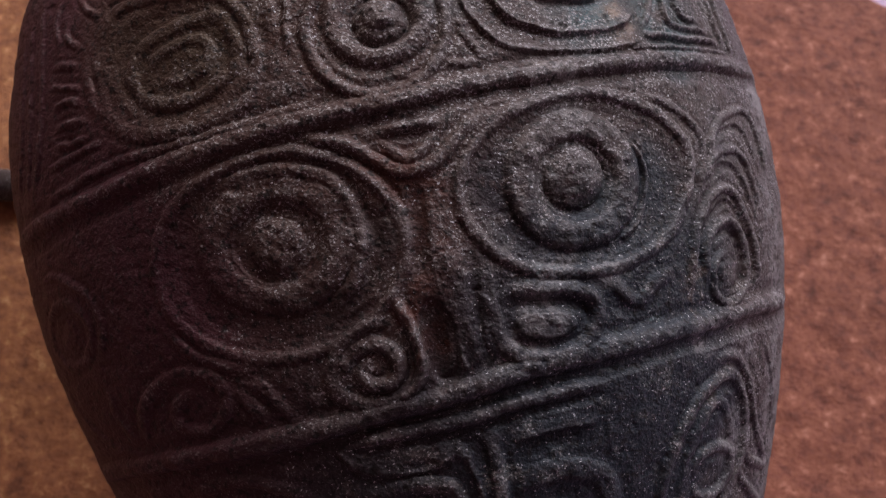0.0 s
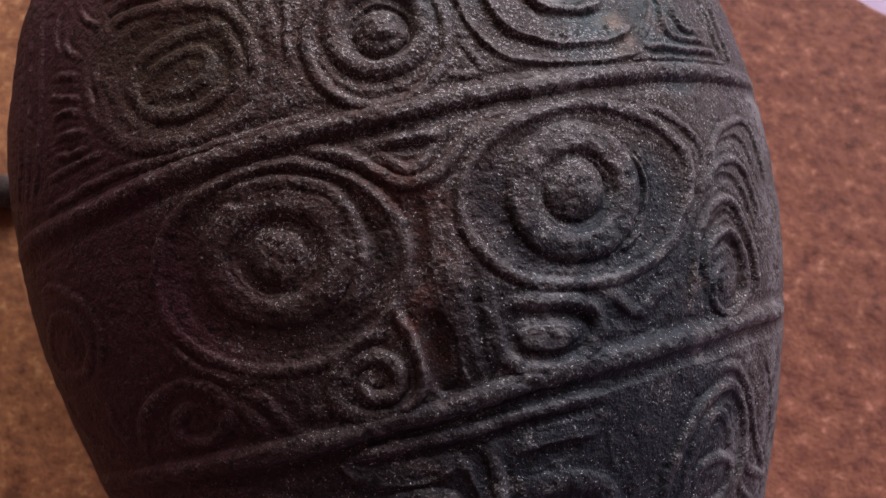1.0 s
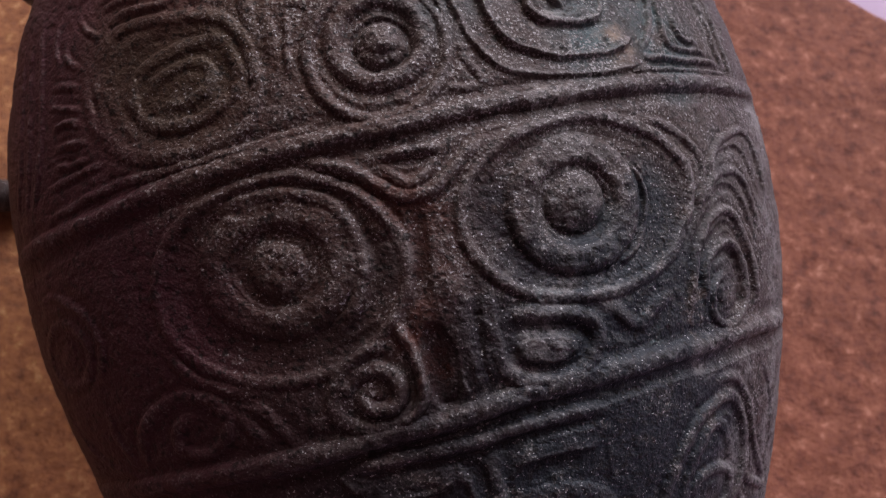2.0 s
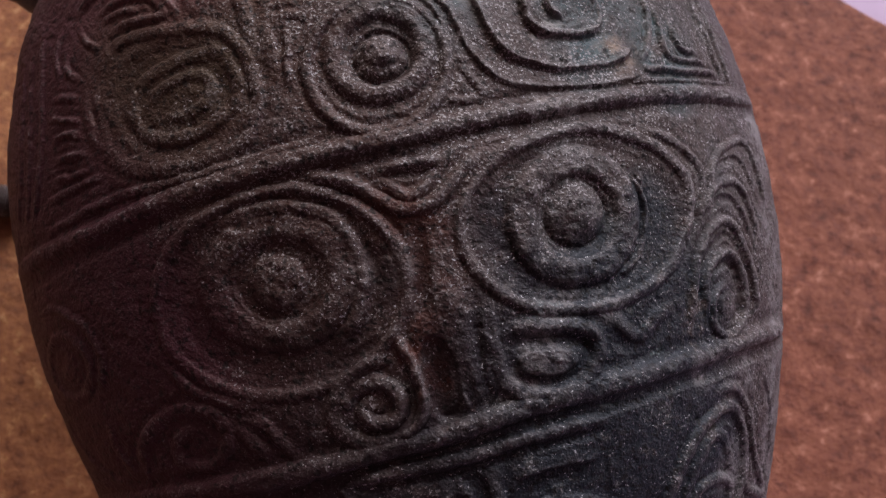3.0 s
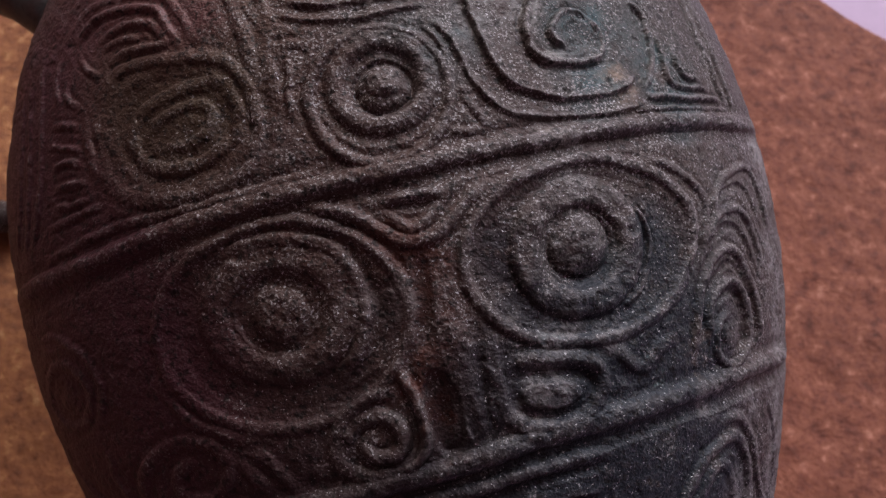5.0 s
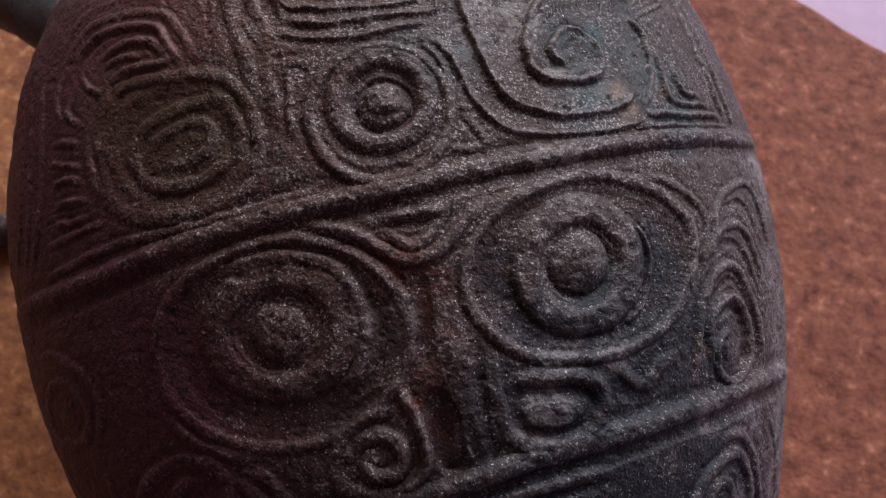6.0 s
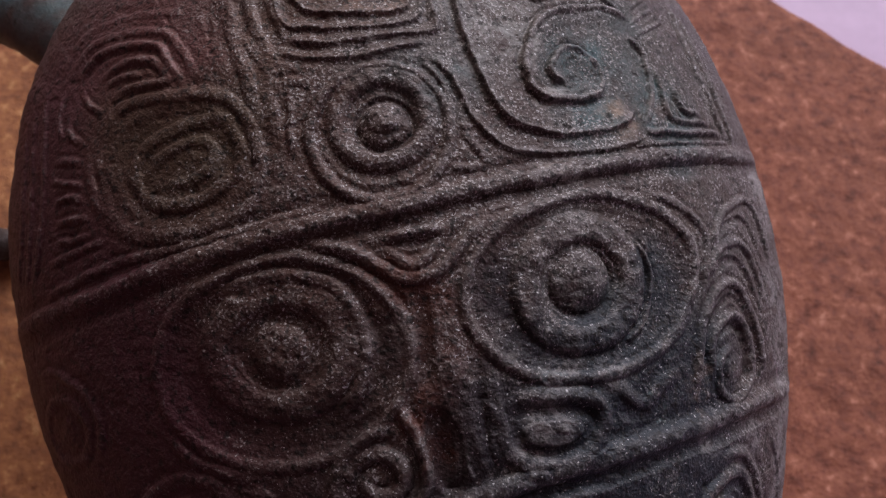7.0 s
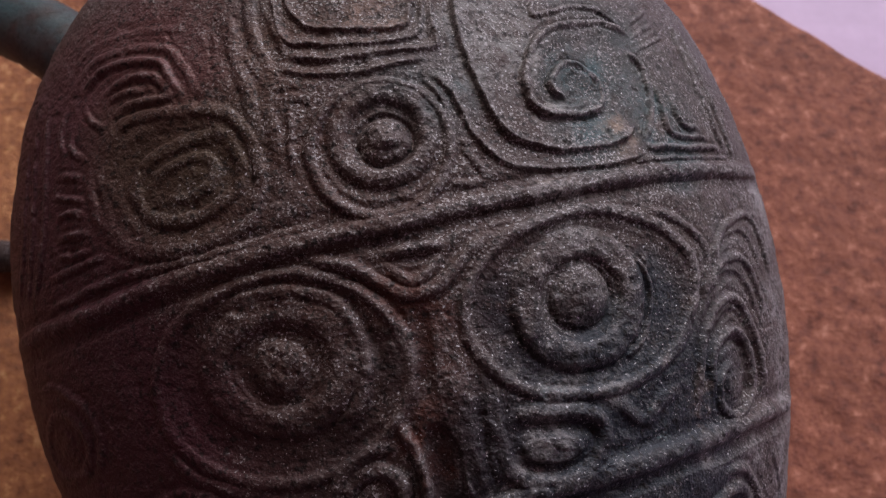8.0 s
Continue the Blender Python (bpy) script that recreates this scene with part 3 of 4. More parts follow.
groove(0.9, 0.7, (29.3, 89.8), (29, 85.8), (30.7, 81.4), (35, 79.2), (41.7, 78.4), (46.5, 79.3))
ridge(0.6, 1.9, (46, 90.2), (41.6, 91.9), (37.9, 90.8), (35.7, 88), (36.1, 85.4))
ridge(0.6, 0.9, (38.5, 108.2), (37.6, 104), (42.2, 104.6), (48, 105.5), (54, 104.6), (59.3, 101))
ridge(0.6, 0.8, (62.9, 100.4), (70.7, 104.4))
ridge(0.6, 0.8, (62.3, 96.9), (70.9, 100.4))
ridge(0.6, 0.8, (62, 93.1), (72.7, 96.9))
groove(0.7, 0.6, (37.9, 85), (40.4, 84.3), (43.2, 84.8))
# nested corner lines beside the spiral
ridge(0.8, 1.4, (59.2, 93.4), (62.2, 88.9), (61.6, 82.6), (59.6, 77.3), (55.4, 71.5))
ridge(0.7, 1.5, (64.2, 84.5), (63.8, 78.8), (63.1, 73.7), (65.9, 71.6), (75.6, 69.9))
ridge(0.7, 1.5, (68.4, 81), (68.1, 76.3), (69.3, 73.8), (73.9, 72.7))
ridge(0.8, 1.5, (55, 70.2), (64.7, 68.8), (78.9, 67.1))
ridge(0.8, 1.4, (50.6, 67.9), (61.8, 66.6), (82.4, 63.6))
groove(0.9, 0.9, (54.5, 68.8), (64.1, 67.5), (77.9, 66.1))
groove(0.8, 0.7, (61.7, 72.3), (65.5, 70.7), (75.1, 69))
ridge(0.8, 1.3, (81.3, 98.5), (82.8, 85.4), (84.3, 74.4), (85.2, 63.1))
ridge(0.8, 1.2, (78.2, 101.6), (78.9, 86.9), (80.3, 75.4), (81.9, 65.7))
# double strokes and small strokes in the wedge above the band
lip(1.6, 1.0, (9.1, 93.1), (11.1, 88.9), (12.3, 84.2), (12.4, 79.6))
lip(1.6, 1.0, (12.6, 94.1), (14.5, 87.3), (16.1, 81.4), (18, 77))
ridge(0.7, 0.8, (12.4, 79.3), (14.1, 78.7), (16, 78.7))
ridge(0.8, 0.9, (13.9, 77.1), (15.3, 74), (16.9, 70.8))
ridge(0.8, 0.8, (8.6, 71.8), (11.5, 70.2), (15.8, 69.9))
ridge(0.7, 0.7, (11.4, 73.4), (9.7, 71.6))
# nested hooks towards the crown
lip(2.6, 1.1, (-14.9, 120.8), (-15, 115), (-13.2, 111.7), (-10.7, 109.5), (-5.2, 107.7), (1.7, 106.5), (8.7, 106), (11, 110.4), (12.3, 116.1))
lip(2.0, 1.0, (-17.8, 120), (-18, 112.9), (-17.1, 107.7), (-12.2, 105.9), (-5.9, 104.4), (2.1, 103.2), (10, 103.2), (12.7, 107.3), (15, 115.6))
lip(2.0, 1.0, (-17.8, 104.6), (-11.2, 102.1), (-4.4, 101.1), (5.2, 100.7), (12.9, 99.9), (14.4, 101.6), (14.9, 107), (16.7, 115.3))
lip(2.2, 0.8, (-19.9, 101.8), (-12, 98.8), (-2.8, 97.4), (4.4, 97.8), (10.8, 97.7))
ridge(1.3, 0.9, (-21.5, 122.7), (-23.3, 115.9), (-22.8, 108.2), (-21.4, 102.2), (-19.9, 98.9))
ridge(1.1, 0.9, (-19.5, 117.6), (-18.6, 112.4), (-17.6, 106.6), (-16.8, 104.1))
ridge(1.5, 0.9, (-28.4, 117.3), (-27.8, 109.6), (-26.9, 101.8), (-26.4, 94.5), (-26.1, 87.8))
ridge(1.2, 0.8, (-25.5, 108.7), (-24.2, 103.7), (-22.5, 99.3))
ridge(1.4, 0.7, (-23.8, 97.1), (-23.2, 91.9), (-23, 85.6))
ridge(0.8, 0.7, (-20, 95.5), (-17.4, 95), (-14.4, 94.5))
ridge(0.8, 0.7, (-14.2, 93.8), (-15, 90.2), (-15.6, 85.9))
ridge(0.8, 0.7, (-19.3, 93.9), (-19.5, 90.3), (-20.1, 85.3), (-20.2, 80.3))
groove(1.2, 0.8, (-20.5, 93.8), (-20.7, 89.8), (-21.4, 85.1))
# oval spiral of the upper field
dome(-45.1, 84.4, 15.2, 12.6, -15.5, -0.5, 6)
ridge(1.4, 1.02, (-60.1, 97), (-55.5, 99.3), (-49.1, 99.8), (-40.1, 98.2), (-32.9, 95.7), (-28.8, 91.5), (-27.4, 85), (-28.2, 77.5), (-31.5, 71.3), (-36.7, 69))
ridge(1.4, 0.94, (-32.6, 90.6), (-41.2, 91.6), (-49.9, 90.2), (-54.2, 86.3), (-54.8, 82.1), (-52.3, 77.9), (-46.5, 75.6), (-39, 75.9), (-32.9, 79.2), (-30.8, 84), (-32.4, 88.7))
ridge(1.2, 0.77, (-51.3, 83.7), (-47.4, 86.8), (-40.5, 88), (-36.6, 85.7), (-37.7, 81.5), (-42.6, 79.7), (-47.5, 80.7))
groove(1.4, 0.85, (-57.5, 77.2), (-49.5, 73.2), (-40.8, 72.8), (-33.1, 75.1))
ridge(1.5, 0.68, (-60.9, 86.8), (-62.6, 80.9), (-60.7, 74.9), (-53.9, 70.6), (-43.9, 69.4), (-34.1, 70.1))
ridge(1.2, 1.19, (-64.9, 90.2), (-65.3, 85.4), (-64.9, 80.2), (-63.8, 76.4))
ridge(0.9, 0.68, (-62.1, 91), (-62.5, 85.9), (-62, 81.7))
# comb of short bars at the side
ridge(0.81, 1.3, (-74.7, 92.4), (-70.4, 91.7), (-66.6, 89.6))
ridge(0.81, 1.3, (-75.6, 88.1), (-71.1, 86.4), (-67.3, 84.9))
ridge(0.81, 1.3, (-76.4, 83), (-71.6, 83.1), (-67.8, 81.4))
ridge(0.81, 1.3, (-76.8, 78.1), (-72.5, 78.1), (-68.2, 77.4))
ridge(0.81, 1.2, (-77.6, 74.1), (-72.4, 74), (-68.3, 73.9))
ridge(0.81, 0.91, (-76.6, 108.3), (-77.7, 97), (-79.9, 85.2), (-82.8, 75.2), (-87.2, 65.3))
ridge(0.81, 0.91, (-84.5, 103.8), (-86.7, 91.2), (-89.1, 79.2), (-94.1, 66.2))
ridge(0.81, 0.91, (-80.9, 105.4), (-83, 91.5), (-85.5, 78.4), (-90.1, 65.7))
ridge(0.81, 1.2, (-69.4, 100.6), (-68.9, 97), (-66, 94.1))
ridge(0.81, 1.2, (-64.7, 106.7), (-63.4, 103.2), (-60.6, 100.1))
ridge(0.81, 1, (-70.1, 107.3), (-72.3, 102.3), (-72.1, 96.6))
ridge(0.81, 1.2, (-80.4, 69.5), (-71.2, 71.5), (-63.5, 71.8))
# nested key pattern of the shoulder
ridge(0.99, 1.6, (-64.7, 110.4), (-59.6, 113.6), (-53.9, 114), (-48.2, 112.8), (-44.2, 110.8), (-42.8, 106.4), (-40.8, 101.8))
ridge(0.99, 1.5, (-59.5, 107.5), (-54.3, 109.5), (-48.6, 109.1), (-45.6, 107.3), (-43.3, 102.8), (-48.7, 103.1), (-53.6, 103), (-56.6, 102))
ridge(0.9, 1.4, (-58.7, 105.8), (-54.6, 106.4), (-49, 105.9))
ridge(0.9, 0.62, (-67.7, 112.3), (-61.5, 116.7), (-52.9, 117), (-43.1, 114.3), (-39.2, 108.1), (-37.5, 102.2))
ridge(0.9, 0.43, (-71.5, 112.3), (-64, 120.1), (-51.1, 120.9), (-37.3, 117.4))
# eye medallion of the middle field, darker side
dome(-31.9, 40.6, 24.6, 19.5, -0.4, -1.0, 6)
ring(-32, 40.7, 25.9, 20, 1.2, 1.2, 0.9)
dome(-31.4, 43.1, 10.4, 8.8, 0, -1.5, 6)
collar(-31.4, 43.1, 17.0, 14.0, 0, 0.58, 1.75)
ridge(1.5, 1.9, (-40.4, 55.8), (-33.5, 57.2), (-25.4, 56.4), (-19.3, 53.4), (-15.8, 48.5), (-14.7, 43.2), (-15.6, 37.9), (-17.9, 32.8), (-22.8, 28.8))
dome(-31.6, 43.1, 6.2, 5.7, 0, 2.7, 2.4)
# eye medallion of the middle field, lit side
dome(31.7, 42.1, 25.7, 17.4, -2.9, -1.0, 6)
ring(31.9, 42, 26.8, 18.2, -2.9, 1.2, 1.15)
dome(30.1, 42.8, 8.9, 8.2, 0, -1.7, 6)
collar(30.1, 42.8, 15.7, 14.5, 0, 0.55, 2.5)
ridge(0.7, 1.5, (44.2, 48.9), (46.5, 43.4), (45.8, 37.4), (42.4, 32.1), (37, 28.9))
dome(29.9, 43.5, 7.1, 6.7, 0, 4.0, 2.0)
ridge(1.0, 1.0, (47.8, 57.6), (56.5, 54.2), (62.2, 48.2), (63.5, 42.2), (59.3, 34))
groove(1.0, 1.0, (62.5, 41.1), (57.2, 33.2), (49.7, 27.4))
# brow and nested wedge between the eyes
ridge(1.4, 1.5, (-23.1, 63), (-17.8, 61.2), (-12.9, 58.2), (-8.7, 54.7), (-3.8, 51.7), (1.2, 51.7), (5.8, 54.1), (10.6, 57.3), (15.6, 58.7))
ridge(1.2, 1.3, (-8.6, 59.7), (-3.6, 60), (5.8, 59.1))
ridge(1.2, 1.4, (-7.9, 58.2), (-5.7, 55.7), (-2.8, 53.5), (0.2, 54.6), (3.5, 56.5))
groove(1.1, 1.2, (-6.9, 58.9), (-1.7, 58.2), (4.4, 57.8))
groove(1.1, 1.0, (-7.8, 57.1), (-5.4, 54.5), (-1.7, 53.5))
ridge(1.0, 0.9, (7, 51.3), (11.3, 55.5), (16.7, 58.4), (26.9, 59.7))
groove(1.4, 1.1, (-20.9, 60), (-13.3, 56.5), (-9.2, 52.5), (-6.5, 47.5), (-5.7, 42.3))
# nose ridge and the rusty slot beside it
dome(-4.6, 18.2, 3.8, 9.2, 0, -0.9, 6)
lip(4.5, 0.6, (-0.1, 10.7), (-1, 16.8), (-1.2, 23.6), (-2.1, 29.4), (-2.1, 34.9), (-1.7, 40.2), (-1, 46.2))
ridge(2.7, 1.15, (1.4, 46.8), (0.1, 39.9), (0.3, 33.2), (0.6, 25.5), (1, 18.1), (1.2, 12))
groove(1.7, 2.1, (-3.5, 49.8), (-3, 45.9), (-3.7, 40.7), (-4.6, 35.4), (-4.8, 29.9))
groove(2.2, 2.2, (-5.4, 26.7), (-5.2, 22.3), (-5.4, 17.9), (-6.2, 13.7), (-8.1, 9.6))
groove(1.0, 1.0, (-0.5, 22.3), (0.1, 16.7), (0.3, 11))
ridge(1.0, 1.1, (6.5, 25.1), (5.2, 21.1), (4.5, 16.7), (6, 12.3))
# round spiral under the darker eye
ridge(1.2, 2.3, (-11.2, 28.9), (-10.2, 25.4), (-9.2, 21.2), (-8.7, 17), (-9.3, 13.2), (-11.8, 10.4), (-16.9, 8.7))
ridge(1.6, 1.6, (-10.6, 12.3), (-15.2, 9), (-20.8, 8.8), (-25.2, 11.3), (-26, 16), (-23.7, 20.6), (-18.5, 23.8), (-12.7, 24.8))
ridge(1.5, 1.7, (-24.1, 12.8), (-24, 16.2), (-21.5, 19.3), (-17.1, 20.2), (-13.7, 18), (-13.3, 14.6), (-15.6, 12), (-19.4, 12.5), (-20.4, 15.3), (-18, 16.3))
groove(1.4, 1.2, (-25.8, 23.3), (-19.2, 25.5), (-13.1, 27.9))
groove(1.4, 1.3, (-10, 22.2), (-11, 15.8), (-14.2, 10.9))
# square spiral under the lit eye
ridge(1.7, 1.8, (6.7, 29.5), (6.4, 22.9), (6.9, 15.5), (10.6, 11.5), (17.4, 9.9), (23.8, 10.7), (27.9, 14.5), (27.1, 19.4), (20.9, 22.5), (14.1, 24), (9.3, 23.3))
dome(16.7, 16.6, 6.6, 2.8, -10.4, 1.3, 14)
dome(19, 16.8, 3.6, 1.8, -15.2, 1.7, 2.0)
groove(1.6, 1.7, (7.4, 20.4), (11.3, 22), (17.1, 21.3), (24.6, 18.7), (26.4, 15.8), (26.3, 12.3))
groove(1.3, 1.5, (8.3, 15.7), (10.4, 14.4), (13.4, 13.5), (16.2, 13.7))
groove(1.0, 0.8, (16.1, 13.2), (21, 12.2), (24.7, 12))
ridge(1.5, 1.0, (31.7, 22.3), (35.4, 17.8), (38.4, 15.8), (42.7, 18.2), (49, 18.9))
groove(1.5, 1.0, (30.7, 20.8), (33.4, 15.4), (39.6, 11.8))
# arches and long spiral at the lit side
ridge(0.9, 1.1, (65, 42.4), (69.7, 46.8), (74.4, 49.3), (82.4, 50.1), (86.3, 43.7), (86.9, 32.6))
ridge(0.9, 1.1, (62.6, 36.8), (66.1, 40.5), (69.8, 41.5), (75.3, 40.7), (78.8, 34.4), (80.5, 25.9))
ridge(1.0, 1.3, (52.1, 15.2), (54.5, 21.4), (57.3, 26.9), (62.8, 32.1), (68.7, 33), (72.6, 28.4), (74.7, 19.6), (74.1, 9.2))
ridge(1.0, 1.5, (56.5, 14.4), (59.1, 22.6), (64.8, 26.4), (68.8, 24.2), (70.6, 17.1), (68.6, 10.2), (63.5, 7.8), (58.8, 10.3), (58.2, 14.7), (60.9, 18.2), (64.9, 19.3))
groove(0.8, 1.0, (66.7, 42.2), (71.3, 45.3), (77.9, 46), (80.7, 41.3), (82.6, 33.1))
groove(0.9, 1.2, (63.3, 34.6), (66.6, 37.5), (71.1, 37.8), (74.6, 33.2), (76.9, 25.2))
groove(0.9, 1.2, (55, 16.2), (57.9, 24.2), (63.4, 28.9), (68.1, 29.5), (71.4, 24.3), (72.7, 15.7), (71, 7.9))
groove(0.9, 1.4, (60.5, 22.2), (64.8, 23.9), (67.5, 22.1), (68.3, 16.5), (66.7, 11.6), (62.7, 9.9))
dome(63.2, 15.3, 3.8, 3, 79.1, 1.3, 2.0)
groove(0.9, 1.0, (64.5, 44.4), (60.8, 37.5), (55.9, 32.3), (50.4, 28.8))
# faint spirals on the shaded side
ridge(1.4, 1.3, (-70.2, 7.2), (-68.9, 13.7), (-64, 18.5), (-58.6, 20.5), (-53.9, 20.6), (-50.1, 19.1), (-48.3, 15.8), (-49, 12.2), (-52.3, 8.8), (-56.4, 8.1), (-60, 9.8), (-60.5, 13.3), (-57.8, 15.9), (-54.2, 15.4))
ridge(1.4, 1.2, (-46.8, 16.4), (-43.8, 13.4), (-40.2, 8.7))
ridge(1.3, 1.0, (-43.7, 18.9), (-39.7, 15.4), (-36.3, 10.3), (-33.7, 6.4))
ring(-85.5, 31.8, 8, 7.1, 35.4, 1.2, 1.0)
dome(-85.2, 31.9, 4, 2.6, 47.9, 1.0, 2.0)
ridge(1.0, 0.8, (-91, 45.4), (-85, 45.3), (-76.9, 41), (-73.9, 34.3), (-76.5, 25.5))
ridge(1.0, 0.8, (-93.7, 18.2), (-89.4, 11.3), (-81.4, 5), (-71.4, 3.1))
ridge(1.0, 0.8, (-77, 20.3), (-76.5, 12.2), (-73.3, 6.9))
ridge(1.2, 0.9, (-58.4, 31.1), (-53.5, 24.6), (-46.7, 21.3), (-38.7, 19.9))
# hooks of the lower field
lip(3.6, 0.85, (-28.2, 2.5), (-27.6, 0), (-25.9, -2.6), (-22.6, -4.5), (-17.3, -5.9), (-11.7, -6.1), (-7.6, -4.7), (-4.5, -5.2), (-3.6, -8.5), (-3, -12.4), (-2.5, -18.5))
ridge(1.4, 0.9, (-27.9, 2.2), (-27.4, -0.1), (-25.5, -2.3), (-22, -4.1), (-17.1, -5.5))
groove(1.8, 1.4, (-3.8, 0.1), (-2, -4.4), (-1, -10.5))
ridge(1.6, 1.5, (1.6, -1.8), (1.1, -8.7), (0.6, -15.6), (-0.6, -22.6))
lip(2.6, 1.1, (5.5, -4.8), (10.1, -4.4), (16.1, -4.5), (23.5, -5.3))
groove(2.2, 1.5, (4.2, -7.4), (9.7, -6.4), (15.8, -6.1), (23, -7.6))
ridge(2.2, 1.4, (2.6, -12.6), (8.5, -12.2), (14.5, -12.4), (21.3, -15.9), (22.8, -21.7), (19.3, -26.7))
groove(1.8, 1.3, (-18.4, -5.7), (-11.8, -5.9), (-7.8, -7.9))
ridge(1.6, 1.2, (-26.1, -10.1), (-16.8, -8.4), (-9.3, -9.9), (-7, -14.9))
ridge(1.4, 1.0, (-64.8, -9.2), (-56.1, -3.9), (-48, -2.8), (-41.2, -4.9), (-35.1, -8.9))
groove(1.4, 1.0, (7.4, -17.6), (13.5, -17.4), (18, -19.9))
# long loop of the lower field at the lit side
ridge(1.3, 1.4, (33.5, -28.7), (38, -20.1), (44.2, -12.9), (51, -8.4), (58.7, -8.1), (61.9, -14.3), (61.3, -24.1), (57.1, -30.8), (51.3, -34.8), (47.6, -40.1))
ridge(1.2, 1.3, (43.4, -26.5), (44.9, -22.5), (50.3, -22.2), (55.3, -25.4), (53.9, -30.5), (49.1, -32.5), (44.3, -31.1), (42.7, -27.6))
ridge(1.1, 1.2, (54.4, -2.8), (61.5, -4.7), (65, -12.9), (65.9, -23.6), (70.1, -37.7))
ridge(1.1, 1.1, (59, -25.2), (63.1, -32), (70.9, -38.9))
ridge(1.1, 1.1, (56.7, -26.1), (59, -34.9), (67.2, -47.2))
groove(1.1, 1.1, (47.5, -12.9), (53.5, -10), (59.1, -11.7), (58.9, -18.6))
ridge(0.9, 0.7, (74.1, -5.3), (75.7, -18.2), (74.3, -30.3))
ridge(1.2, 0.9, (38.5, -31), (44.9, -17.8), (53, -12.5), (56, -17.3), (55.7, -25.6))
# ornaments that are parts of their own
patch_line("raised_band", "narrow raised band round the belly", 3.0, upper_band)
patch_line("raised_band", "narrow raised band round the belly", 3.2, lower_band)
dark_eye = patch("eye_medallion", "large round eye with a ring and a domed boss", -32, 40.6, 27.1, 21, 1.3)
patch("ring", "", -30.2, 42, 17.1, 16.8, 44.9, dark_eye)
patch("boss", "domed boss", -30.8, 42.1, 7.7, 7.4, 66.5, dark_eye)
lit_eye = patch("eye_medallion", "large round eye with a ring and a domed boss", 32.1, 42, 28.1, 19.2, -2.9)
patch("ring", "", 30.3, 42.8, 16.6, 15, 5.8, lit_eye)
patch("boss", "domed boss", 29.5, 43.9, 7.6, 7.1, 16.6, lit_eye)
small_eye = patch("boss_medallion", "small ringed boss with a pointed knob", -2.6, 81, 15.1, 14.6, 19.7)
patch("ring", "", -1.7, 83.7, 11.8, 11.5, 12, small_eye)
patch("boss", "pointed knob with a highlight painted pale on its tip", -1.4, 84.2, 5.2, 4.7, 72.1, small_eye)
patch("spiral_scroll", "raised spiral with a blue-green patina", 40.8, 87.9, 13.9, 11.2, 29.1)
patch("oval_scroll", "worn oval spiral", -45.2, 83.5, 14.1, 11.4, -13)
patch("spiral_scroll", "", -17.5, 15.9, 9.5, 8.8, -4)
patch("square_scroll", "", 16.4, 16.4, 12.2, 7.9, -15.8)
patch("spiral_scroll", "", -56.4, 12.7, 12.2, 9.1, 10.2)
patch("oval_scroll", "", 62.7, 12.5, 7.6, 7, -1.4)
patch("oval_scroll", "", 49.4, -27.5, 8.5, 6, -52)
patch("nose_ridge", "broad brown ridge beside a rusty slot", 1.3, 35.2, 11.4, 4.1, 81.8)
patch("wedge", "nested wedge lines", -2.6, 56.7, 8.2, 4.2, -7.8)
patch("key_fret", "nested key lines", -50.5, 107.7, 11.2, 6.6, -13.6)
patch("hook_fret", "nested hooks", -2, 108.5, 14.9, 8.3, -8.8)
patch("corner_fret", "nested corner lines", 71, 74.2, 13, 7.1, 5.8)
patch("arched_fret", "nested arches", 74.7, 37.8, 12.9, 9.9, 67.4)
patch("hook_fret", "", 13.5, -8.9, 10.1, 7.1, -15.8)
patch("hook_fret", "", -15.6, -5.6, 12.6, 5.5, -5.5)
# -- ornament ends

# cast skin: dents, pits and grains
STEEP = 1 - np.where(TH < 0, 0.48, 0.52) * np.clip((np.abs(TH) - 0.85) / 0.5, 0, 1)
WORN = np.clip(0.92 + 0.22 * lattice_noise(SIDE, ALONG, 5.5, 31) + 0.16 * lattice_noise(SIDE, ALONG, 1.6, 32), 0.45, 1.12)
UP = UP * WORN
# the rubbed flank is shallower
RUBBED = np.clip((-12 - SIDE) / 45, 0, 1)
STEEP = STEEP * (1 - 0.22 * RUBBED * RUBBED * (3 - 2 * RUBBED))
UP, DOWN = 0.62 * UP * STEEP, 0.50 * DOWN * STEEP
RELIEF = UP - DOWN * (1 - np.clip(UP / 2.0, 0, 0.85)) + FIELD
RELIEF += 0.30 * lattice_noise(SIDE, ALONG, 14.0, 21) + 0.16 * lattice_noise(SIDE, ALONG, 4.2, 22)
RELIEF += 0.08 * lattice_noise(SIDE, ALONG, 1.7, 23) + 0.05 * lattice_noise(SIDE, ALONG, 0.9, 24) + 0.07 * lattice_noise(SIDE, ALONG, 0.6, 26)
RELIEF -= 0.28 * np.clip(lattice_noise(SIDE, ALONG, 2.2, 25) - 0.62, 0, 1) / 0.38
RELIEF = np.where(FRONT, RELIEF * np.clip((1.57 - np.abs(TH)) / 0.05, 0, 1), 0.0)


def blurred(a, n):
    """Mean over a square of 2 n + 1 cells."""
    for k in (0, 1):
        c = np.cumsum(np.pad(a, [(n + 1, n) if j == k else (0, 0) for j in (0, 1)], mode="edge"), axis=k)
        a = (np.take(c, range(2 * n + 1, c.shape[k]), axis=k) - np.take(c, range(0, c.shape[k] - 2 * n - 1), axis=k)) / (2 * n + 1)
    return a


# high spots of the relief, which the material paints paler as if lit
CREST_LIGHT = np.clip((RELIEF - blurred(RELIEF, 9)) / 0.45, 0, 1)


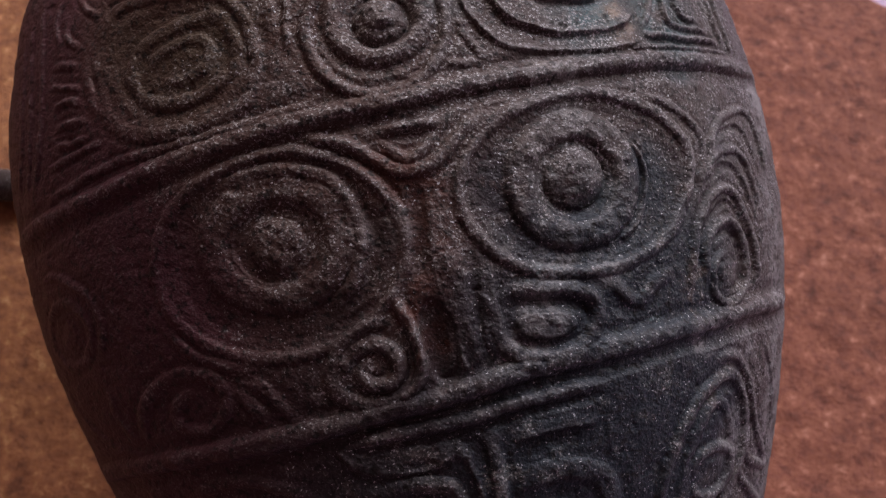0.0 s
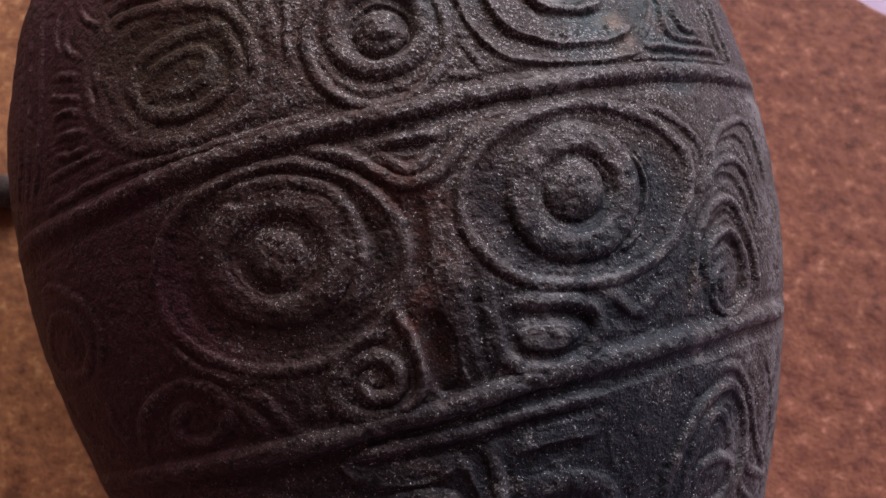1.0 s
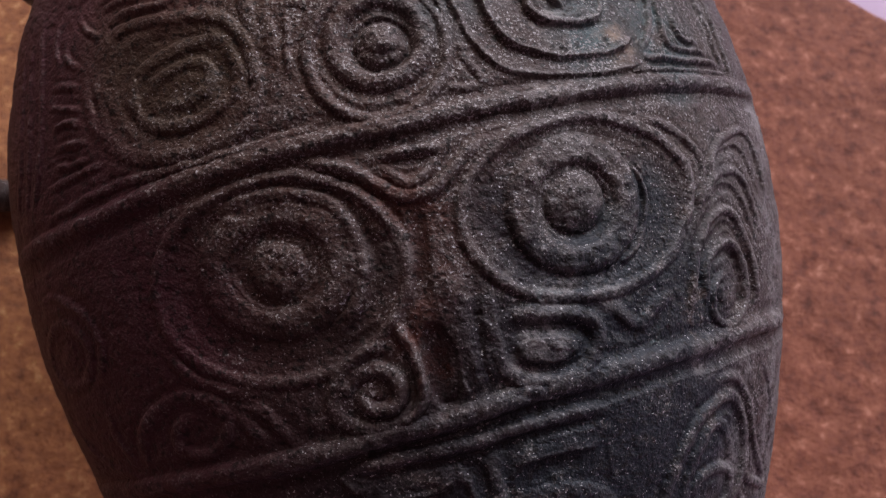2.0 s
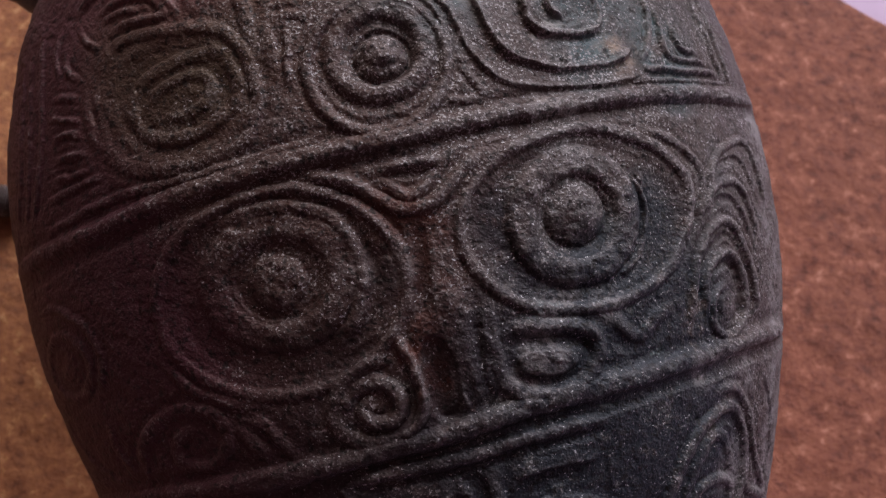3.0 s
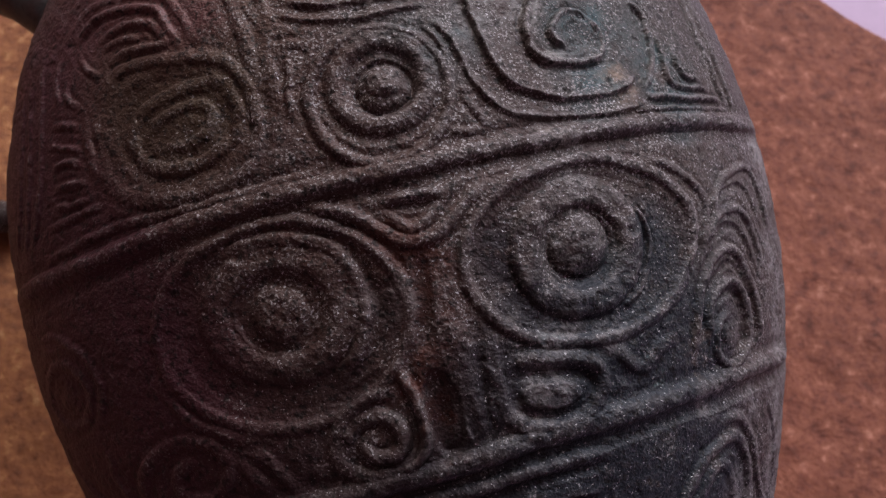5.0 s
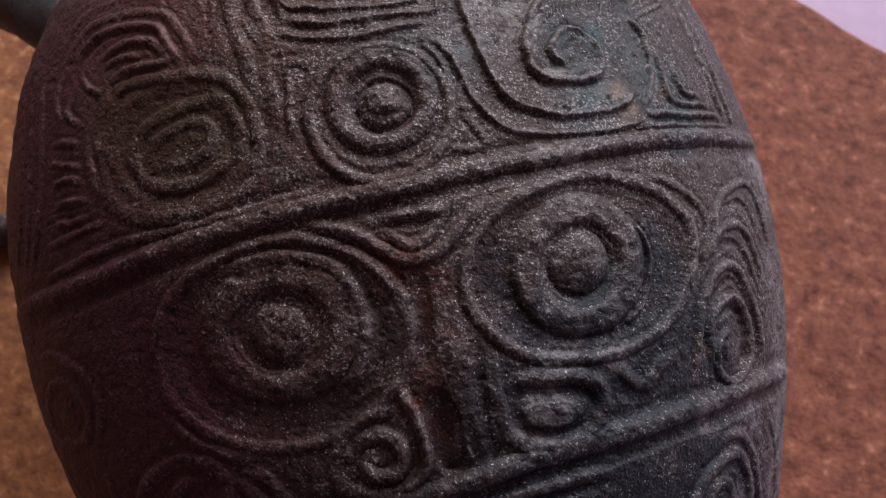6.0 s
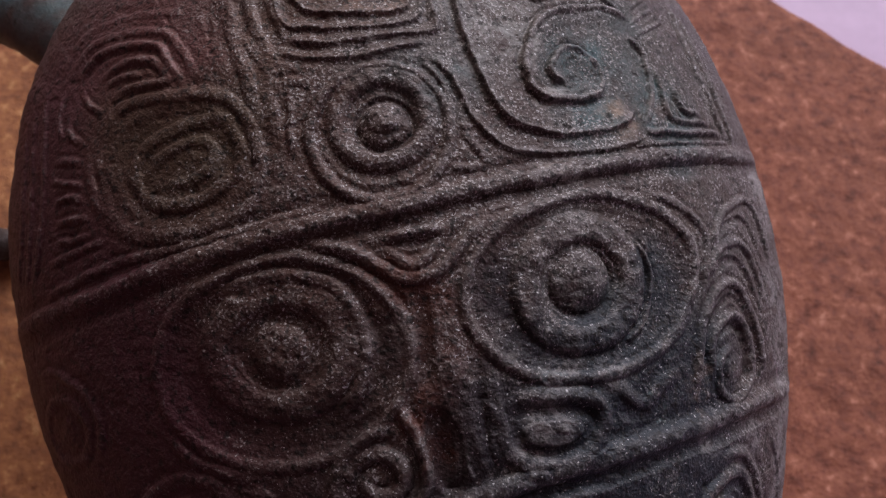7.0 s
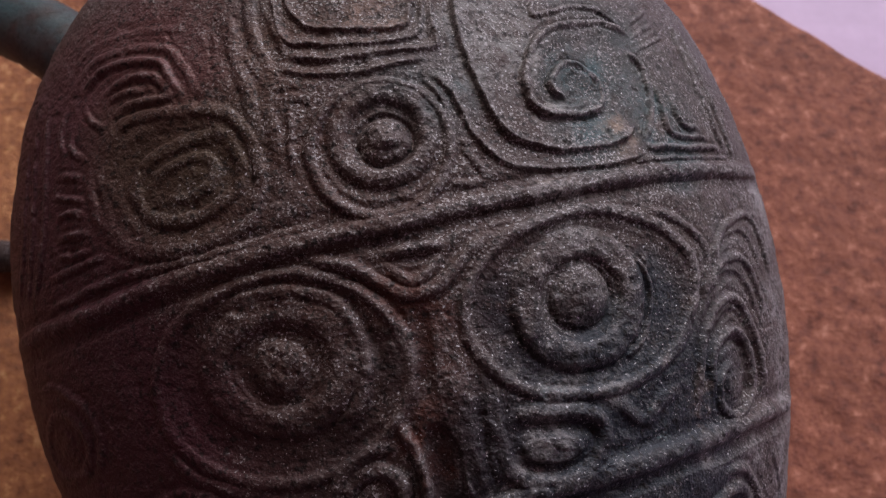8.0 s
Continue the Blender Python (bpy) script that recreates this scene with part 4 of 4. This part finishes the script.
def grid_normals(p):
    dv = np.gradient(p, axis=0)
    dt = np.roll(p, -1, axis=1) - np.roll(p, 1, axis=1)
    n = np.cross(dt, dv)
    return n / (np.linalg.norm(n, axis=-1, keepdims=True) + 1e-12)


FACING = grid_normals(SKIN)
SKIN = SKIN + (RELIEF * MM)[..., None] * FACING
NORMALS = grid_normals(SKIN)

vessel = tagged(new("bronze_vessel"), "egg-shaped dark bronze vessel with cast spiral and eye relief", "vessel")
vessel.location = ORIGIN
rows_, cols_ = V.shape
index = np.arange(rows_ * cols_).reshape(rows_, cols_)
right = np.roll(index, -1, axis=1)
QUADS = np.stack([index[:-1], right[:-1], right[1:], index[1:]], -1).reshape(-1, 4)
QUAD_OWNER = OWNER[:-1].ravel()
FLAT, FLAT_N = SKIN.reshape(-1, 3) - np.array(ORIGIN), NORMALS.reshape(-1, 3)


def skin_part(name, label, quads, parent):
    used, local = np.unique(quads, return_inverse=True)
    ob = raw_mesh(name, FLAT[used], local.reshape(-1, 4), FLAT_N[used], BRONZE, parent, CREST_LIGHT.ravel()[used])
    return tagged(ob, label) if label else ob


PIECES = {0: vessel}
skin_part("body", "", QUADS[QUAD_OWNER == 0], vessel)
for number, (name, label, under) in enumerate(PATCHES, 1):
    if (QUAD_OWNER == number).any():
        PIECES[number] = skin_part(name, label, QUADS[QUAD_OWNER == number], PIECES[under])


def tube(points, sides=28):
    """A round bar along a smooth line, slightly uneven, with rounded ends."""
    p = np.array(points, dtype=float)
    p = np.concatenate([[2 * p[0] - p[1]], p, [2 * p[-1] - p[-2]]])
    line = []
    for k in range(1, len(p) - 2):
        for t in np.linspace(0, 1, 12, endpoint=False):
            line.append(0.5 * (2 * p[k] + (p[k + 1] - p[k - 1]) * t + (2 * p[k - 1] - 5 * p[k] + 4 * p[k + 1] - p[k + 2]) * t * t + (3 * p[k] - p[k - 1] - 3 * p[k + 1] + p[k + 2]) * t**3))
    thick = [q[3] for q in line + [p[-2]]]
    line = [Vector(q[:3]) for q in line + [p[-2]]]
    bm, rings = bmesh.new(), []
    for k, q in enumerate(line):
        ahead = (line[min(k + 1, len(line) - 1)] - line[max(k - 1, 0)]).normalized()
        a = ahead.orthogonal().normalized() if k == 0 else (a - ahead * a.dot(ahead)).normalized()
        b = ahead.cross(a)
        ring_ = []
        for j in range(sides):
            t = 2 * math.pi * j / sides
            r = thick[k] * (1 + 0.05 * noise.noise((a * math.cos(t) + b * math.sin(t)) * 1.3 + q * 60))
            ring_.append(bm.verts.new(q + (a * math.cos(t) + b * math.sin(t)) * r))
        rings.append(ring_)
    for r0, r1 in zip(rings[:-1], rings[1:]):
        for j in range(sides):
            bm.faces.new((r0[j], r0[(j + 1) % sides], r1[(j + 1) % sides], r1[j]))
    bm.faces.new(rings[0][::-1])
    bm.faces.new(rings[-1])
    return bm


# path and thickness of the loop, resting on the board and rising to the shoulder
HANDLE = [
    (-0.0840, 0.1315, 0.0909, 0.0075),
    (-0.1300, 0.1589, 0.0450, 0.0070),
    (-0.1750, 0.1714, 0.0120, 0.0070),
    (-0.2045, 0.1693, 0.0070, 0.0075),
    (-0.2443, 0.1787, 0.0090, 0.0090),
    (-0.2629, 0.2040, 0.0290, 0.0104),
    (-0.2478, 0.2334, 0.0580, 0.0110),
    (-0.1995, 0.2382, 0.0943, 0.0120),
    (-0.1587, 0.2196, 0.1085, 0.0137),
    (-0.1269, 0.1938, 0.1202, 0.0134),
    (-0.0944, 0.1728, 0.1207, 0.0110),
    (-0.0700, 0.1580, 0.1230, 0.0105),
]
loop = tube([(x - ORIGIN[0], y - ORIGIN[1], z - ORIGIN[2], r) for x, y, z, r in HANDLE])
tagged(solid("carrying_loop", loop, BRONZE, vessel, True), "thick round bronze loop with blue-green patina")
